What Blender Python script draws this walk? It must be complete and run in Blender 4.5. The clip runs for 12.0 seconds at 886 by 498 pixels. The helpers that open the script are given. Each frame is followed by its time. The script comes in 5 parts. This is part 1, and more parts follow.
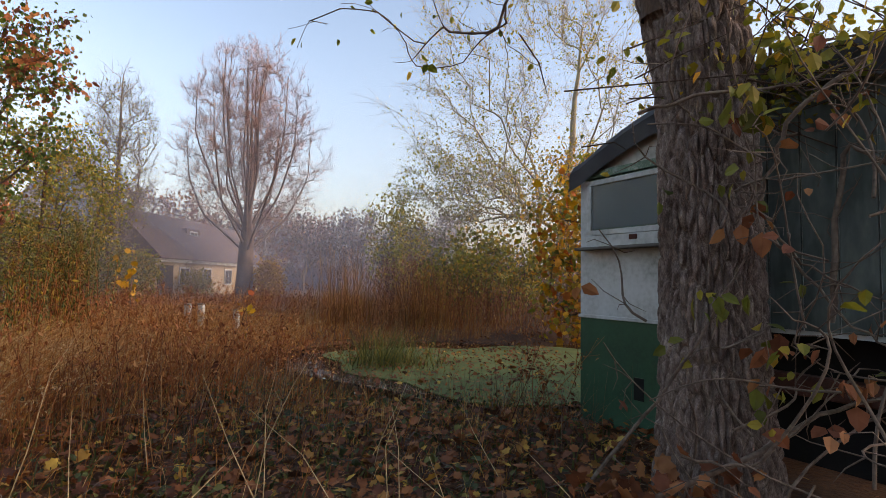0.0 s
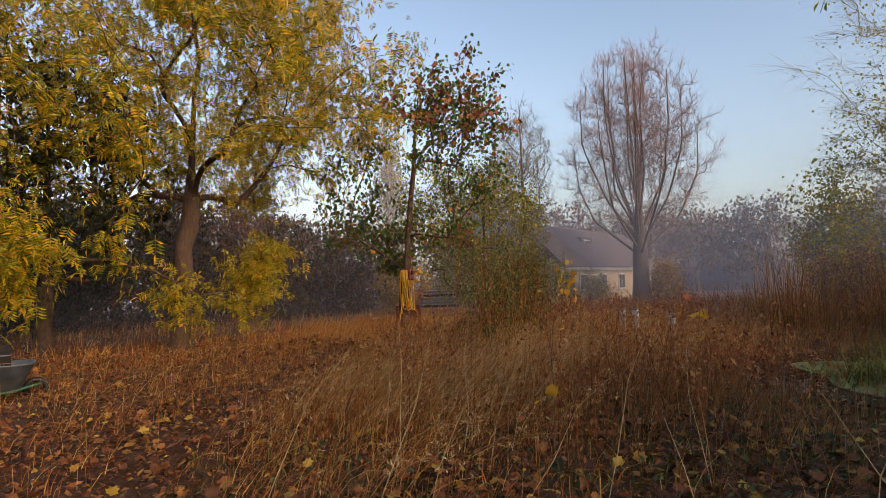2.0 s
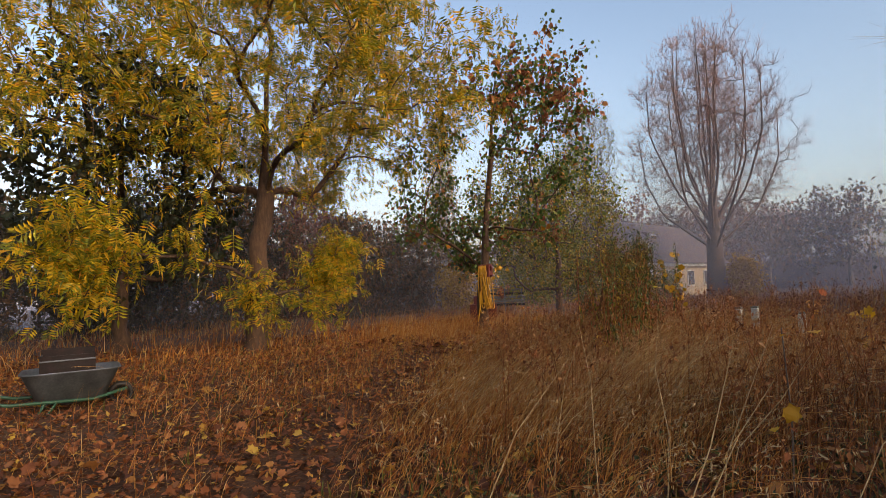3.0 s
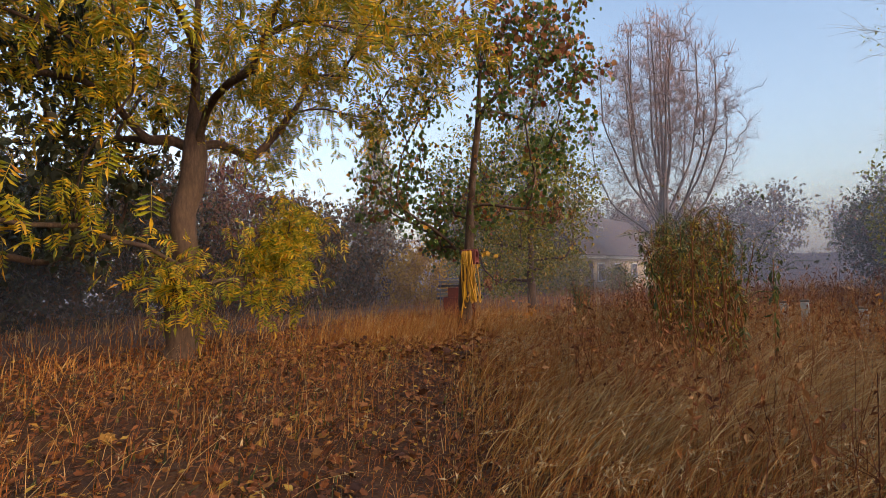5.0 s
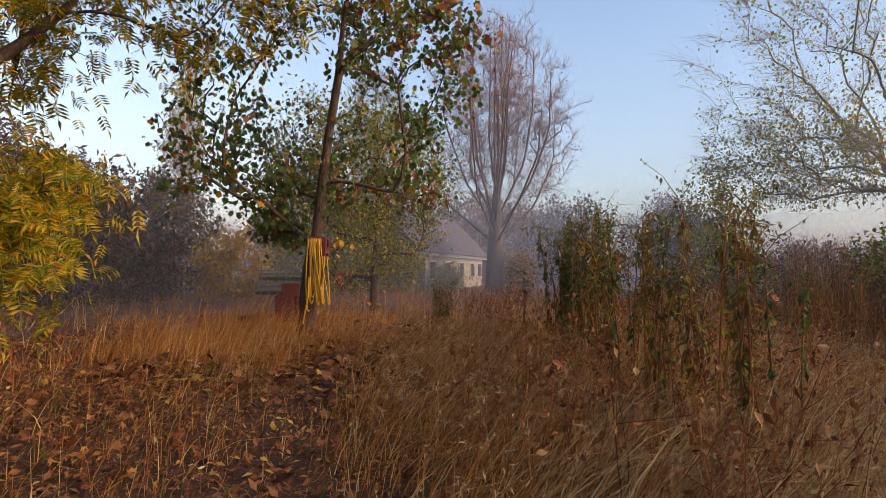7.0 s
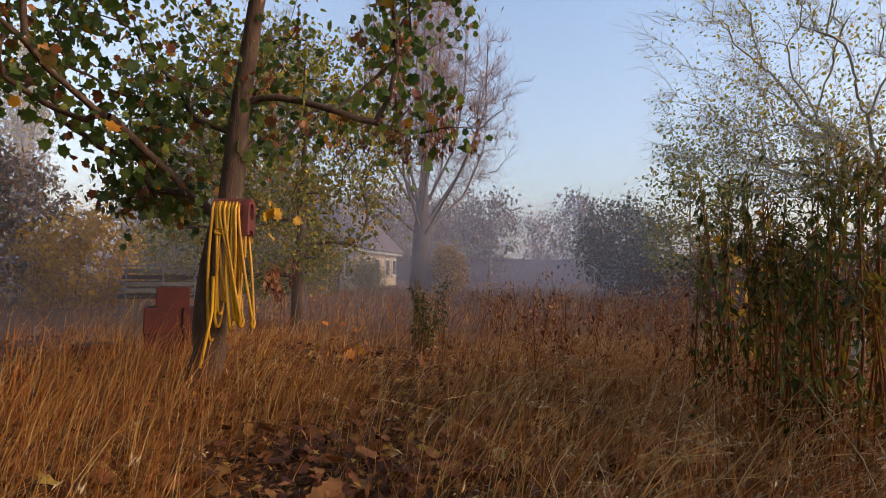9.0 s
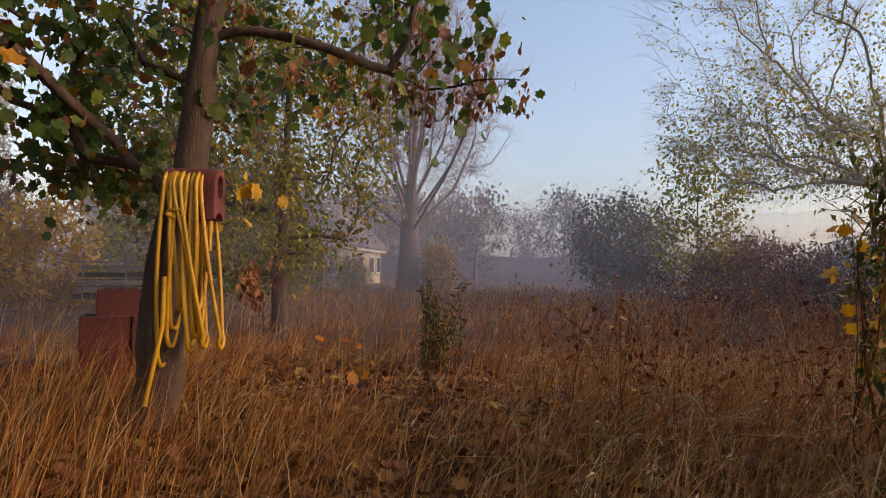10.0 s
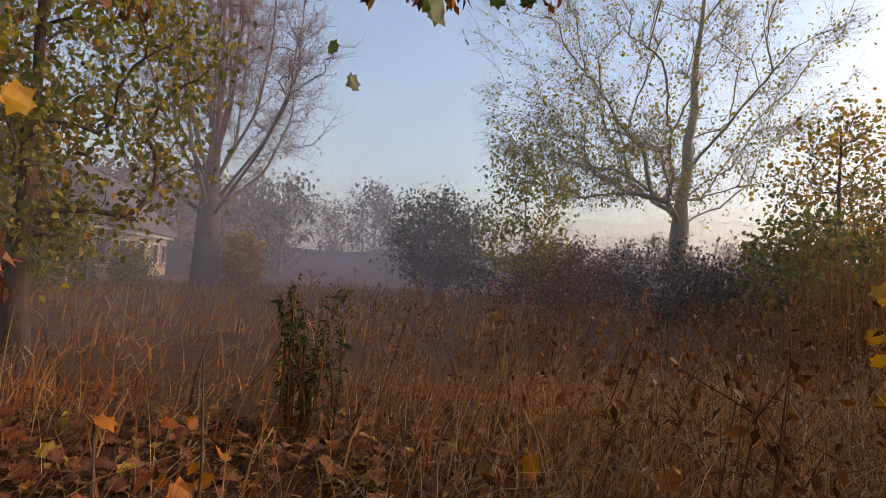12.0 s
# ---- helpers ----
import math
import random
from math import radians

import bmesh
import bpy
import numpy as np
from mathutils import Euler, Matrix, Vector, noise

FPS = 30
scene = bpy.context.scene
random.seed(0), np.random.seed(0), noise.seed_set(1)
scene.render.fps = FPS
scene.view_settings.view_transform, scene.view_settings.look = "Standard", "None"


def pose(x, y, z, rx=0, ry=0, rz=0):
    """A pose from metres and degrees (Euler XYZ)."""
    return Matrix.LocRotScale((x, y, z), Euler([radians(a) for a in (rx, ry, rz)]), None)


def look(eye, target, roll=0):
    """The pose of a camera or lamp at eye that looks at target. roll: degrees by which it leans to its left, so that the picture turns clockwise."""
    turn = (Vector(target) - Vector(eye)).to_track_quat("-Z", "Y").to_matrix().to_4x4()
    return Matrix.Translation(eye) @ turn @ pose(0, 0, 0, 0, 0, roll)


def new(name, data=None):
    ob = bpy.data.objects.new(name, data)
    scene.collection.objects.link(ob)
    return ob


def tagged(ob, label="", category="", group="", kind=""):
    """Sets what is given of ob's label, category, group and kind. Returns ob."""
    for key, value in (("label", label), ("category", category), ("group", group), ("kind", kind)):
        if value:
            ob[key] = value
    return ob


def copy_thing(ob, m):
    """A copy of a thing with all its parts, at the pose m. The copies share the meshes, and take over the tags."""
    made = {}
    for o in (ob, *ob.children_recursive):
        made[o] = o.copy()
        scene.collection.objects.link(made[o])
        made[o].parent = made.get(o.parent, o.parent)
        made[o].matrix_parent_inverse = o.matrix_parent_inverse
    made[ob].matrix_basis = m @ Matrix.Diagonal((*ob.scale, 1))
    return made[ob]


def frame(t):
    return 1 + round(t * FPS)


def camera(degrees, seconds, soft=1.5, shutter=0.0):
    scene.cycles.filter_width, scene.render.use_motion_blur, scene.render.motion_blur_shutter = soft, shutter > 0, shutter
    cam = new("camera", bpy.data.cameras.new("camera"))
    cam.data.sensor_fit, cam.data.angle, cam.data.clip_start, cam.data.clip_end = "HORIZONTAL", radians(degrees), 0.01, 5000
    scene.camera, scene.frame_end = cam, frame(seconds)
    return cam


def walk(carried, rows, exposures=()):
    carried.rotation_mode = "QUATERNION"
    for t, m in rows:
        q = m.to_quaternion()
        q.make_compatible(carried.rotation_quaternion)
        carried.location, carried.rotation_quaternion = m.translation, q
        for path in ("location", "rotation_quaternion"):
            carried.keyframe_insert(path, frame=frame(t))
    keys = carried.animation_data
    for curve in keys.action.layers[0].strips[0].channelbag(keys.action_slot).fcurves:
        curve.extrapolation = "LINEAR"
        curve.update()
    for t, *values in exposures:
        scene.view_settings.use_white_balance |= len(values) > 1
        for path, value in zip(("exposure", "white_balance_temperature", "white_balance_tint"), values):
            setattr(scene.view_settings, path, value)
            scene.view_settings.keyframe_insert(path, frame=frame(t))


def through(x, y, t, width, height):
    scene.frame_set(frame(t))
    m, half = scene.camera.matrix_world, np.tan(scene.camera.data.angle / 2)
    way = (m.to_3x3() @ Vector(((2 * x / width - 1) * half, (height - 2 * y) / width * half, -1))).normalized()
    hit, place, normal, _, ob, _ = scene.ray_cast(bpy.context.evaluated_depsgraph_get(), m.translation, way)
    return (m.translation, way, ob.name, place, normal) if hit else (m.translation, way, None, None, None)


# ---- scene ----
cam = camera(79.0, 12.0, soft=0.7)
# seconds, x, y, z, yaw to the left, pitch up, roll
ROWS = [
    (0.0, -0.003, 0.004, 1.238, 2.88, 3.34, 0.94),
    (0.5, -0.093, -0.073, 1.253, 3.61, 3.22, 1.04),
    (1.0, -0.188, -0.071, 1.268, 6.82, 3.07, 0.51),
    (1.5, -0.212, -0.236, 1.285, 25.95, 3.58, -1.59),
    (2.0, -0.912, -0.265, 1.286, 41.32, 3.94, -1.99),
    (2.5, -1.579, -0.275, 1.292, 46.11, 4.14, -2.45),
    (3.0, -2.053, -0.210, 1.267, 45.95, 4.03, -2.28),
    (5.0, -4.303, 0.606, 1.228, 37.71, 3.01, -1.87),
    (5.5, -4.677, 0.906, 1.261, 34.10, 2.99, -1.48),
    (6.0, -4.913, 1.098, 1.293, 27.44, 2.66, -0.53),
    (6.5, -5.345, 1.444, 1.293, 23.79, 2.17, 0.15),
    (7.0, -5.804, 1.922, 1.282, 18.31, 2.12, 0.66),
    (9.0, -7.850, 4.847, 1.228, 6.99, 2.07, 1.02),
    (9.5, -8.095, 5.454, 1.224, 6.34, 1.98, 0.88),
    (10.0, -8.314, 5.885, 1.224, 4.90, 1.86, 1.25),
    (10.5, -8.545, 6.375, 1.252, -2.05, 1.92, 1.56),
    (11.0, -8.635, 6.726, 1.203, -3.57, 1.84, 1.80),
    (11.5, -8.671, 7.193, 1.241, -9.10, 2.03, 2.24),
    (12.0, -8.906, 7.477, 1.241, -16.21, 2.00, 2.91),
]


def aim(x, y, z, yaw, pitch, roll):
    a, p = radians(yaw), radians(pitch)
    way = Vector((-math.sin(a) * math.cos(p), math.cos(a) * math.cos(p), math.sin(p)))
    eye = Vector((x, y, z))
    return look(eye, eye + way, roll)


walk(cam, [(row[0], aim(*row[1:])) for row in ROWS], [(0.0, 1.95, 7800, 23), (1.0, 1.9, 7700, 22), (2.0, 1.58, 7600, 19), (3.0, 1.55, 7500, 19), (5.0, 1.72, 7200, 19), (7.0, 1.75, 7100, 20), (9.5, 1.72, 7300, 21), (12.0, 1.58, 7600, 22)])

# ---- light ----
SUN_BEARING, SUN_HEIGHT = 92.0, 12.0   # degrees to the right of +y, degrees up
world = bpy.data.worlds.new("sky")
scene.world = world
world.use_nodes = True
wn = world.node_tree.nodes
sky = wn.new("ShaderNodeTexSky")
sky.sky_type = "NISHITA"
sky.sun_disc = False
sky.sun_elevation = radians(SUN_HEIGHT)
sky.sun_rotation = radians(SUN_BEARING)
sky.air_density, sky.dust_density, sky.ozone_density = 1.0, 1.0, 1.6
wn["Background"].inputs["Strength"].default_value = 0.115
world.node_tree.links.new(sky.outputs[0], wn["Background"].inputs["Color"])
lamp = bpy.data.lights.new("sun", "SUN")
lamp.energy, lamp.angle, lamp.color = 1.15, radians(35), (1.0, 0.8, 0.6)
sb, sh = radians(SUN_BEARING), radians(SUN_HEIGHT + 8)
new("sun", lamp).matrix_world = look((0, 0, 0), (-math.sin(sb) * math.cos(sh), -math.cos(sb) * math.cos(sh), -math.sin(sh)))


# ---- materials ----
def rgb(h):
    c = [int(h[i:i + 2], 16) / 255 for i in (0, 2, 4)]
    return tuple(v / 12.92 if v < 0.04045 else ((v + 0.055) / 1.055) ** 2.4 for v in c) + (1,)


def material(name, rough=0.8, metal=0.0):
    m = bpy.data.materials.new(name)
    m.use_nodes = True
    b = m.node_tree.nodes["Principled BSDF"]
    b.inputs["Roughness"].default_value, b.inputs["Metallic"].default_value = rough, metal
    return m, m.node_tree.nodes, m.node_tree.links, b


def ramp_node(nodes, stops):
    r = nodes.new("ShaderNodeValToRGB")
    el = r.color_ramp.elements
    while len(el) < len(stops):
        el.new(0.5)
    for e, (p, c) in zip(el, stops):
        e.position, e.color = p, rgb(c)
    return r


def noise_node(nodes, links, scale, detail=4, stretch=None):
    t = nodes.new("ShaderNodeTexNoise")
    t.inputs["Scale"].default_value, t.inputs["Detail"].default_value = scale, detail
    co = nodes.new("ShaderNodeTexCoord")
    if stretch:
        mp = nodes.new("ShaderNodeMapping")
        mp.inputs["Scale"].default_value = stretch
        links.new(co.outputs["Object"], mp.inputs["Vector"])
        links.new(mp.outputs[0], t.inputs["Vector"])
    else:
        links.new(co.outputs["Object"], t.inputs["Vector"])
    return t


def bump(nodes, links, bsdf, source, strength, distance):
    n = nodes.new("ShaderNodeBump")
    n.inputs["Strength"].default_value, n.inputs["Distance"].default_value = strength, distance
    links.new(source, n.inputs["Height"])
    links.new(n.outputs[0], bsdf.inputs["Normal"])


def surface(name, stops, scale=6.0, rough=0.8, metal=0.0, fine=60.0, relief=0.3, depth=0.01, stretch=None, fine_mix=0.35):
    """Two scales of noise mixed into one colour ramp, and a bump."""
    m, n, l, b = material(name, rough, metal)
    a, f = noise_node(n, l, scale, 5, stretch), noise_node(n, l, fine, 4, stretch)
    mix = n.new("ShaderNodeMix")
    mix.inputs[0].default_value = fine_mix
    l.new(a.outputs[0], mix.inputs[2]), l.new(f.outputs[0], mix.inputs[3])
    r = ramp_node(n, stops)
    l.new(mix.outputs[0], r.inputs[0]), l.new(r.outputs[0], b.inputs["Base Color"])
    bump(n, l, b, mix.outputs[0], relief, depth)
    return m


def foliage(name, stops, rough=0.6, through=0.35):
    """Leaves or blades: each island its own colour, light passing through."""
    m, n, l, b = material(name, rough)
    g = n.new("ShaderNodeNewGeometry")
    r = ramp_node(n, stops)
    l.new(g.outputs["Random Per Island"], r.inputs[0])
    t = noise_node(n, l, 9.0, 3)
    mix = n.new("ShaderNodeMix")
    mix.data_type, mix.blend_type = "RGBA", "MULTIPLY"
    mix.inputs[0].default_value = 0.5
    v = ramp_node(n, [(0.3, "8a7a66"), (0.7, "ffffff")])
    l.new(t.outputs[0], v.inputs[0])
    l.new(r.outputs[0], mix.inputs[6]), l.new(v.outputs[0], mix.inputs[7])
    l.new(mix.outputs[2], b.inputs["Base Color"])
    tr = n.new("ShaderNodeBsdfTranslucent")
    l.new(mix.outputs[2], tr.inputs["Color"])
    sh_ = n.new("ShaderNodeMixShader")
    sh_.inputs[0].default_value = through
    l.new(b.outputs[0], sh_.inputs[1]), l.new(tr.outputs[0], sh_.inputs[2])
    l.new(sh_.outputs[0], n["Material Output"].inputs["Surface"])
    return m


def bark_material(name, stops, ridges=(9, 9, 2.2), relief=0.8):
    m, n, l, b = material(name, 0.9)
    a, f = noise_node(n, l, 3.0, 6, ridges), noise_node(n, l, 1.3, 3)
    w = noise_node(n, l, 14.0, 4, ridges)
    mix = n.new("ShaderNodeMix")
    mix.inputs[0].default_value = 0.4
    l.new(a.outputs[0], mix.inputs[2]), l.new(w.outputs[0], mix.inputs[3])
    mix2 = n.new("ShaderNodeMix")
    mix2.inputs[0].default_value = 0.3
    l.new(mix.outputs[0], mix2.inputs[2]), l.new(f.outputs[0], mix2.inputs[3])
    r = ramp_node(n, stops)
    l.new(mix2.outputs[0], r.inputs[0]), l.new(r.outputs[0], b.inputs["Base Color"])
    bump(n, l, b, mix.outputs[0], relief, 0.02)
    return m


BARK_OLD = bark_material("old bark", [(0.32, "2e2420"), (0.44, "5a4a40"), (0.56, "85756a"), (0.68, "b3a698")], (12, 12, 5), 0.8)
BARK_BROWN = bark_material("brown bark", [(0.3, "2b2019"), (0.5, "4d3a2b"), (0.72, "6b5340")])
BARK_GREY = bark_material("grey bark", [(0.3, "4a423c"), (0.5, "756a60"), (0.72, "95897c")])
BARK_PALE = bark_material("pale bark", [(0.3, "5f5648"), (0.5, "8d8168"), (0.72, "a89c80")])
TWIG = surface("bare twig", [(0.3, "463a33"), (0.7, "75675a")], 20, 0.9)
VINE = surface("dry vine", [(0.3, "43382f"), (0.7, "7a6a5a")], 25, 0.9)
SOIL = surface("leafy soil", [(0.25, "2e1c12"), (0.45, "4a2e1a"), (0.6, "5e3c1e"), (0.8, "765228")], 2.2, 0.95, fine=34, relief=0.9, depth=0.03, fine_mix=0.55)
BARK_TWIG = bark_material("pinkish twigs", [(0.3, "7c5c54"), (0.5, "967268"), (0.72, "b08c80")])
BARK_TREE = bark_material("grey-brown bark", [(0.3, "4c3f39"), (0.5, "6b5b53"), (0.72, "86766c")])
LITTER = foliage("fallen leaves", [(0.0, "452616"), (0.35, "784320"), (0.62, "985828"), (0.8, "a2683a"), (0.94, "b07e2c"), (0.995, "c8a446")], 0.75, 0.1)
GRASS_DRY = foliage("dry grass", [(0.0, "82481a"), (0.4, "b56a24"), (0.7, "cd913e"), (1.0, "dcb878")], 0.7, 0.25)
GRASS_BROWN = foliage("brown weeds", [(0.0, "583018"), (0.4, "8a4e24"), (0.75, "a96a32"), (1.0, "c0905c")], 0.8, 0.2)
GRASS_GREY = foliage("grey dry weeds", [(0.0, "4a3f33"), (0.5, "75654f"), (1.0, "a08e72")], 0.8, 0.2)
REED = foliage("dry reeds", [(0.0, "6a3e1c"), (0.5, "94602a"), (1.0, "b88c48")], 0.8, 0.3)
GREEN_LOW = foliage("low green herbs", [(0.0, "343c20"), (0.5, "4e5a2a"), (1.0, "7a7636")], 0.6, 0.25)
STRAW = surface("pale dry stalk", [(0.3, "8b7350"), (0.7, "c0a678")], 30, 0.8)
LEAF_ASH = foliage("ash leaves", [(0.0, "606c14"), (0.35, "929214"), (0.62, "bea414"), (0.88, "dcae16"), (1.0, "c88618")])
LEAF_MAPLE = foliage("maple leaves", [(0.0, "3a5424"), (0.5, "5a742e"), (0.8, "808a38"), (0.88, "7a5a24"), (0.95, "8a4326"), (1.0, "d99a1c")], 0.5, 0.5)
LEAF_STEM = foliage("goldenrod leaves", [(0.0, "3a4820"), (0.5, "5c6a2e"), (0.85, "86823c"), (1.0, "a08a3c")], 0.6, 0.4)
LEAF_RUST = foliage("rusty seeds and leaves", [(0.0, "6a3822"), (0.5, "9c5c38"), (1.0, "bc8450")], 0.7)
LEAF_DARK = foliage("dark leaves", [(0.0, "1e2616"), (0.6, "35401f"), (1.0, "524a26")], 0.6, 0.2)
LEAF_YELLOW = foliage("yellow leaves", [(0.0, "a57f16"), (0.5, "d3a01a"), (1.0, "e6b42a")])
LEAF_ORANGE = foliage("orange leaves", [(0.0, "a85014"), (0.5, "d07a18"), (1.0, "e2a024")])
LEAF_OLIVE = foliage("olive leaves", [(0.0, "566420"), (0.5, "868828"), (0.85, "ac982a"), (1.0, "c09028")], through=0.45)
LEAF_BIRCH = foliage("pale yellow-green leaves", [(0.0, "78822a"), (0.5, "a8a232"), (0.85, "c8b03a"), (1.0, "d0a42c")], through=0.5)
LEAF_PINK = foliage("pinkish brown buds", [(0.0, "8a5a4e"), (0.6, "a8705e"), (1.0, "b98a6c")], 0.8)
LEAF_HEDGE = foliage("hedge leaves", [(0.0, "2c2e18"), (0.4, "46421f"), (0.7, "654322"), (1.0, "7c5826")], 0.7, 0.2)
LEAF_WOODS = foliage("dull green leaves", [(0.0, "3c4626"), (0.6, "566034"), (1.0, "75683a")], 0.6, 0.3)
LEAF_REDDISH = foliage("reddish hedge leaves", [(0.0, "5a3226"), (0.6, "7e4a32"), (1.0, "96683a")], 0.7)
WOOD_OLD = surface("weathered boards", [(0.3, "4b4a44"), (0.7, "77756c")], 5, 0.85, stretch=(1, 1, 8))
PAINT_WHITE = surface("stained white paint", [(0.3, "747a70"), (0.42, "a3a9a2"), (0.55, "bcc2bd"), (0.75, "cdd2cf")], 2.2, 0.55, fine=24, relief=0.15, depth=0.004)
PAINT_GREY = surface("weathered grey green board", [(0.3, "27302b"), (0.46, "44504a"), (0.6, "5a655e"), (0.75, "727b72")], 3.0, 0.8, fine=26, stretch=(1, 1, 0.3))
PAINT_GREEN = surface("green skirt paint", [(0.25, "183a2a"), (0.5, "24523b"), (0.8, "326048")], 2.4, 0.5, fine=40)
PAINT_TRIM = surface("flaking green trim", [(0.3, "3c5b4d"), (0.55, "5b7a68"), (0.75, "b4bcb2")], 9, 0.6)
ROOFING = surface("bitumen roofing", [(0.3, "26282a"), (0.7, "4b4c4a")], 4, 0.9, fine=90)
# near-black: dark planks and hatch, plus shade painted into openings and under the trailer
DARK = surface("painted shade and dark parts", [(0.3, "0c0b0a"), (0.7, "1a1715")], 6, 0.95)
RUSTY = surface("rusty steel", [(0.3, "3a221a"), (0.6, "5e3626"), (0.8, "6e5248")], 8, 0.8, 0.3)
IRON = surface("sooty iron", [(0.3, "17110f"), (0.6, "2a1d19"), (0.8, "45302a")], 9, 0.8, 0.2)
TIN = surface("dented zinc", [(0.3, "4e5458"), (0.55, "6c7276"), (0.75, "868c90")], 6, 0.55, 0.5)
BRICK = surface("dull red block", [(0.3, "3a1611"), (0.55, "521f18"), (0.8, "663026")], 7, 0.85, fine=70)
HOLDER = surface("dark red ribbed holder", [(0.3, "4a1f1a"), (0.7, "6f3128")], 9, 0.7)
HOSE = surface("yellow rubber hose", [(0.25, "855a0c"), (0.5, "bb8714"), (0.8, "d0a02a")], 3, 0.45, fine=40, relief=0.1, depth=0.002)
HOSE_BLACK = surface("black coupling", [(0.3, "101010"), (0.7, "2a2826")], 20, 0.5)
PLASTER = surface("cream plaster", [(0.3, "94836a"), (0.6, "ad9c7e"), (0.8, "b8a88c")], 1.5, 0.85)
TILE = surface("grey brown roof tiles", [(0.3, "443a3c"), (0.7, "605254")], 3, 0.9, stretch=(1, 1, 5))
GABLE = surface("grey gable boards", [(0.3, "5e5448"), (0.7, "8a7c68")], 3, 0.9, stretch=(6, 6, 0.6))
BLUE = surface("faded blue paint", [(0.3, "4a6a7e"), (0.7, "6b8a9c")], 5, 0.7)
FIELD = surface("far heath", [(0.3, "3d3138"), (0.7, "5d4a4c")], 0.4, 0.95, fine=3)
DUCKWEED = surface("duckweed", [(0.3, "39461f"), (0.55, "5c6a34"), (0.75, "7a8450")], 1.8, 0.95, fine=60, relief=0.5)


def glass_material(name, colour, rough):
    m, n, l, b = material(name, rough)
    b.inputs["Base Color"].default_value = rgb(colour)
    b.inputs["Specular IOR Level"].default_value = 0.8
    t = noise_node(n, l, 3.0, 3)
    bump(n, l, b, t.outputs[0], 0.05, 0.01)
    return m


GLASS = glass_material("dusty window glass", "55676a", 0.12)
GLASS_DARK = glass_material("dark window glass", "30343a", 0.1)
WATER = glass_material("dark pond water", "15181c", 0.05)


def mist_material(name, dense, low, high):
    """Thin mist: lets most light by and scatters the rest; thins out with height."""
    m = bpy.data.materials.new(name)
    m.use_nodes = True
    n, l = m.node_tree.nodes, m.node_tree.links
    n.remove(n["Principled BSDF"])
    co, sep = n.new("ShaderNodeTexCoord"), n.new("ShaderNodeSeparateXYZ")
    l.new(co.outputs["Object"], sep.inputs[0])
    mr = n.new("ShaderNodeMapRange")
    mr.interpolation_type = "SMOOTHSTEP"
    for i, v in zip((1, 2, 3, 4), (low, high, dense, 0.0)):
        mr.inputs[i].default_value = v
    l.new(sep.outputs[2], mr.inputs[0])
    t = n.new("ShaderNodeTexNoise")
    t.inputs["Scale"].default_value, t.inputs["Detail"].default_value = 0.12, 2
    l.new(co.outputs["Object"], t.inputs["Vector"])
    mul = n.new("ShaderNodeMath")
    mul.operation = "MULTIPLY_ADD"
    mul.inputs[1].default_value, mul.inputs[2].default_value = 0.8, 0.6
    l.new(t.outputs[0], mul.inputs[0])
    al = n.new("ShaderNodeMath")
    al.operation = "MULTIPLY"
    l.new(mr.outputs[0], al.inputs[0]), l.new(mul.outputs[0], al.inputs[1])
    d, tl, tp = n.new("ShaderNodeBsdfDiffuse"), n.new("ShaderNodeBsdfTranslucent"), n.new("ShaderNodeBsdfTransparent")
    for s in (d, tl):
        s.inputs["Color"].default_value = (0.72, 0.69, 0.76, 1)
    h, o = n.new("ShaderNodeMixShader"), n.new("ShaderNodeMixShader")
    l.new(d.outputs[0], h.inputs[1]), l.new(tl.outputs[0], h.inputs[2])
    l.new(al.outputs[0], o.inputs[0]), l.new(tp.outputs[0], o.inputs[1]), l.new(h.outputs[0], o.inputs[2])
    l.new(o.outputs[0], n["Material Output"].inputs["Surface"])
    return m


# ---- mesh tools ----
rng = np.random.default_rng(11)


def raw(name, verts, faces, mat, parent=None, smooth=False):
    """A mesh object from numpy arrays; faces: (n, k) indices, all of one size."""
    verts, faces = np.asarray(verts, np.float32), np.asarray(faces, np.int32)
    me = bpy.data.meshes.new(name)
    k = faces.shape[1]
    me.vertices.add(len(verts)), me.loops.add(faces.size), me.polygons.add(len(faces))
    me.vertices.foreach_set("co", verts.ravel())
    me.loops.foreach_set("vertex_index", faces.ravel())
    me.polygons.foreach_set("loop_start", np.arange(len(faces), dtype=np.int32) * k)
    me.polygons.foreach_set("use_smooth", np.full(len(faces), smooth))
    me.update(calc_edges=True)
    me.materials.append(mat)
    ob = new(name, me)
    ob.parent = parent
    return ob


def part(name, bm, mat, parent=None, label="", smooth=False):
    me = bpy.data.meshes.new(name)
    for f in bm.faces:
        f.smooth = smooth
    bm.to_mesh(me)
    bm.free()
    me.materials.append(mat)
    ob = new(name, me)
    ob.parent = parent
    return tagged(ob, label)


def empty(name, m, label, category, group=""):
    ob = new(name)
    ob.matrix_world = m
    return tagged(ob, label, category, group)


def box(bm, x0, x1, y0, y1, z0, z1, bevel=0.0):
    v = bmesh.ops.create_cube(bm, size=1, matrix=Matrix.LocRotScale(((x0 + x1) / 2, (y0 + y1) / 2, (z0 + z1) / 2), None, (x1 - x0, y1 - y0, z1 - z0)))["verts"]
    if bevel:
        e = list({e for q in v for e in q.link_edges})
        bmesh.ops.bevel(bm, geom=e, offset=bevel, segments=2, affect="EDGES", profile=0.5)
    return bm


def boxed(name, mat, parent, x0, x1, y0, y1, z0, z1, bevel=0.006, label=""):
    return part(name, box(bmesh.new(), x0, x1, y0, y1, z0, z1, bevel), mat, parent, label)


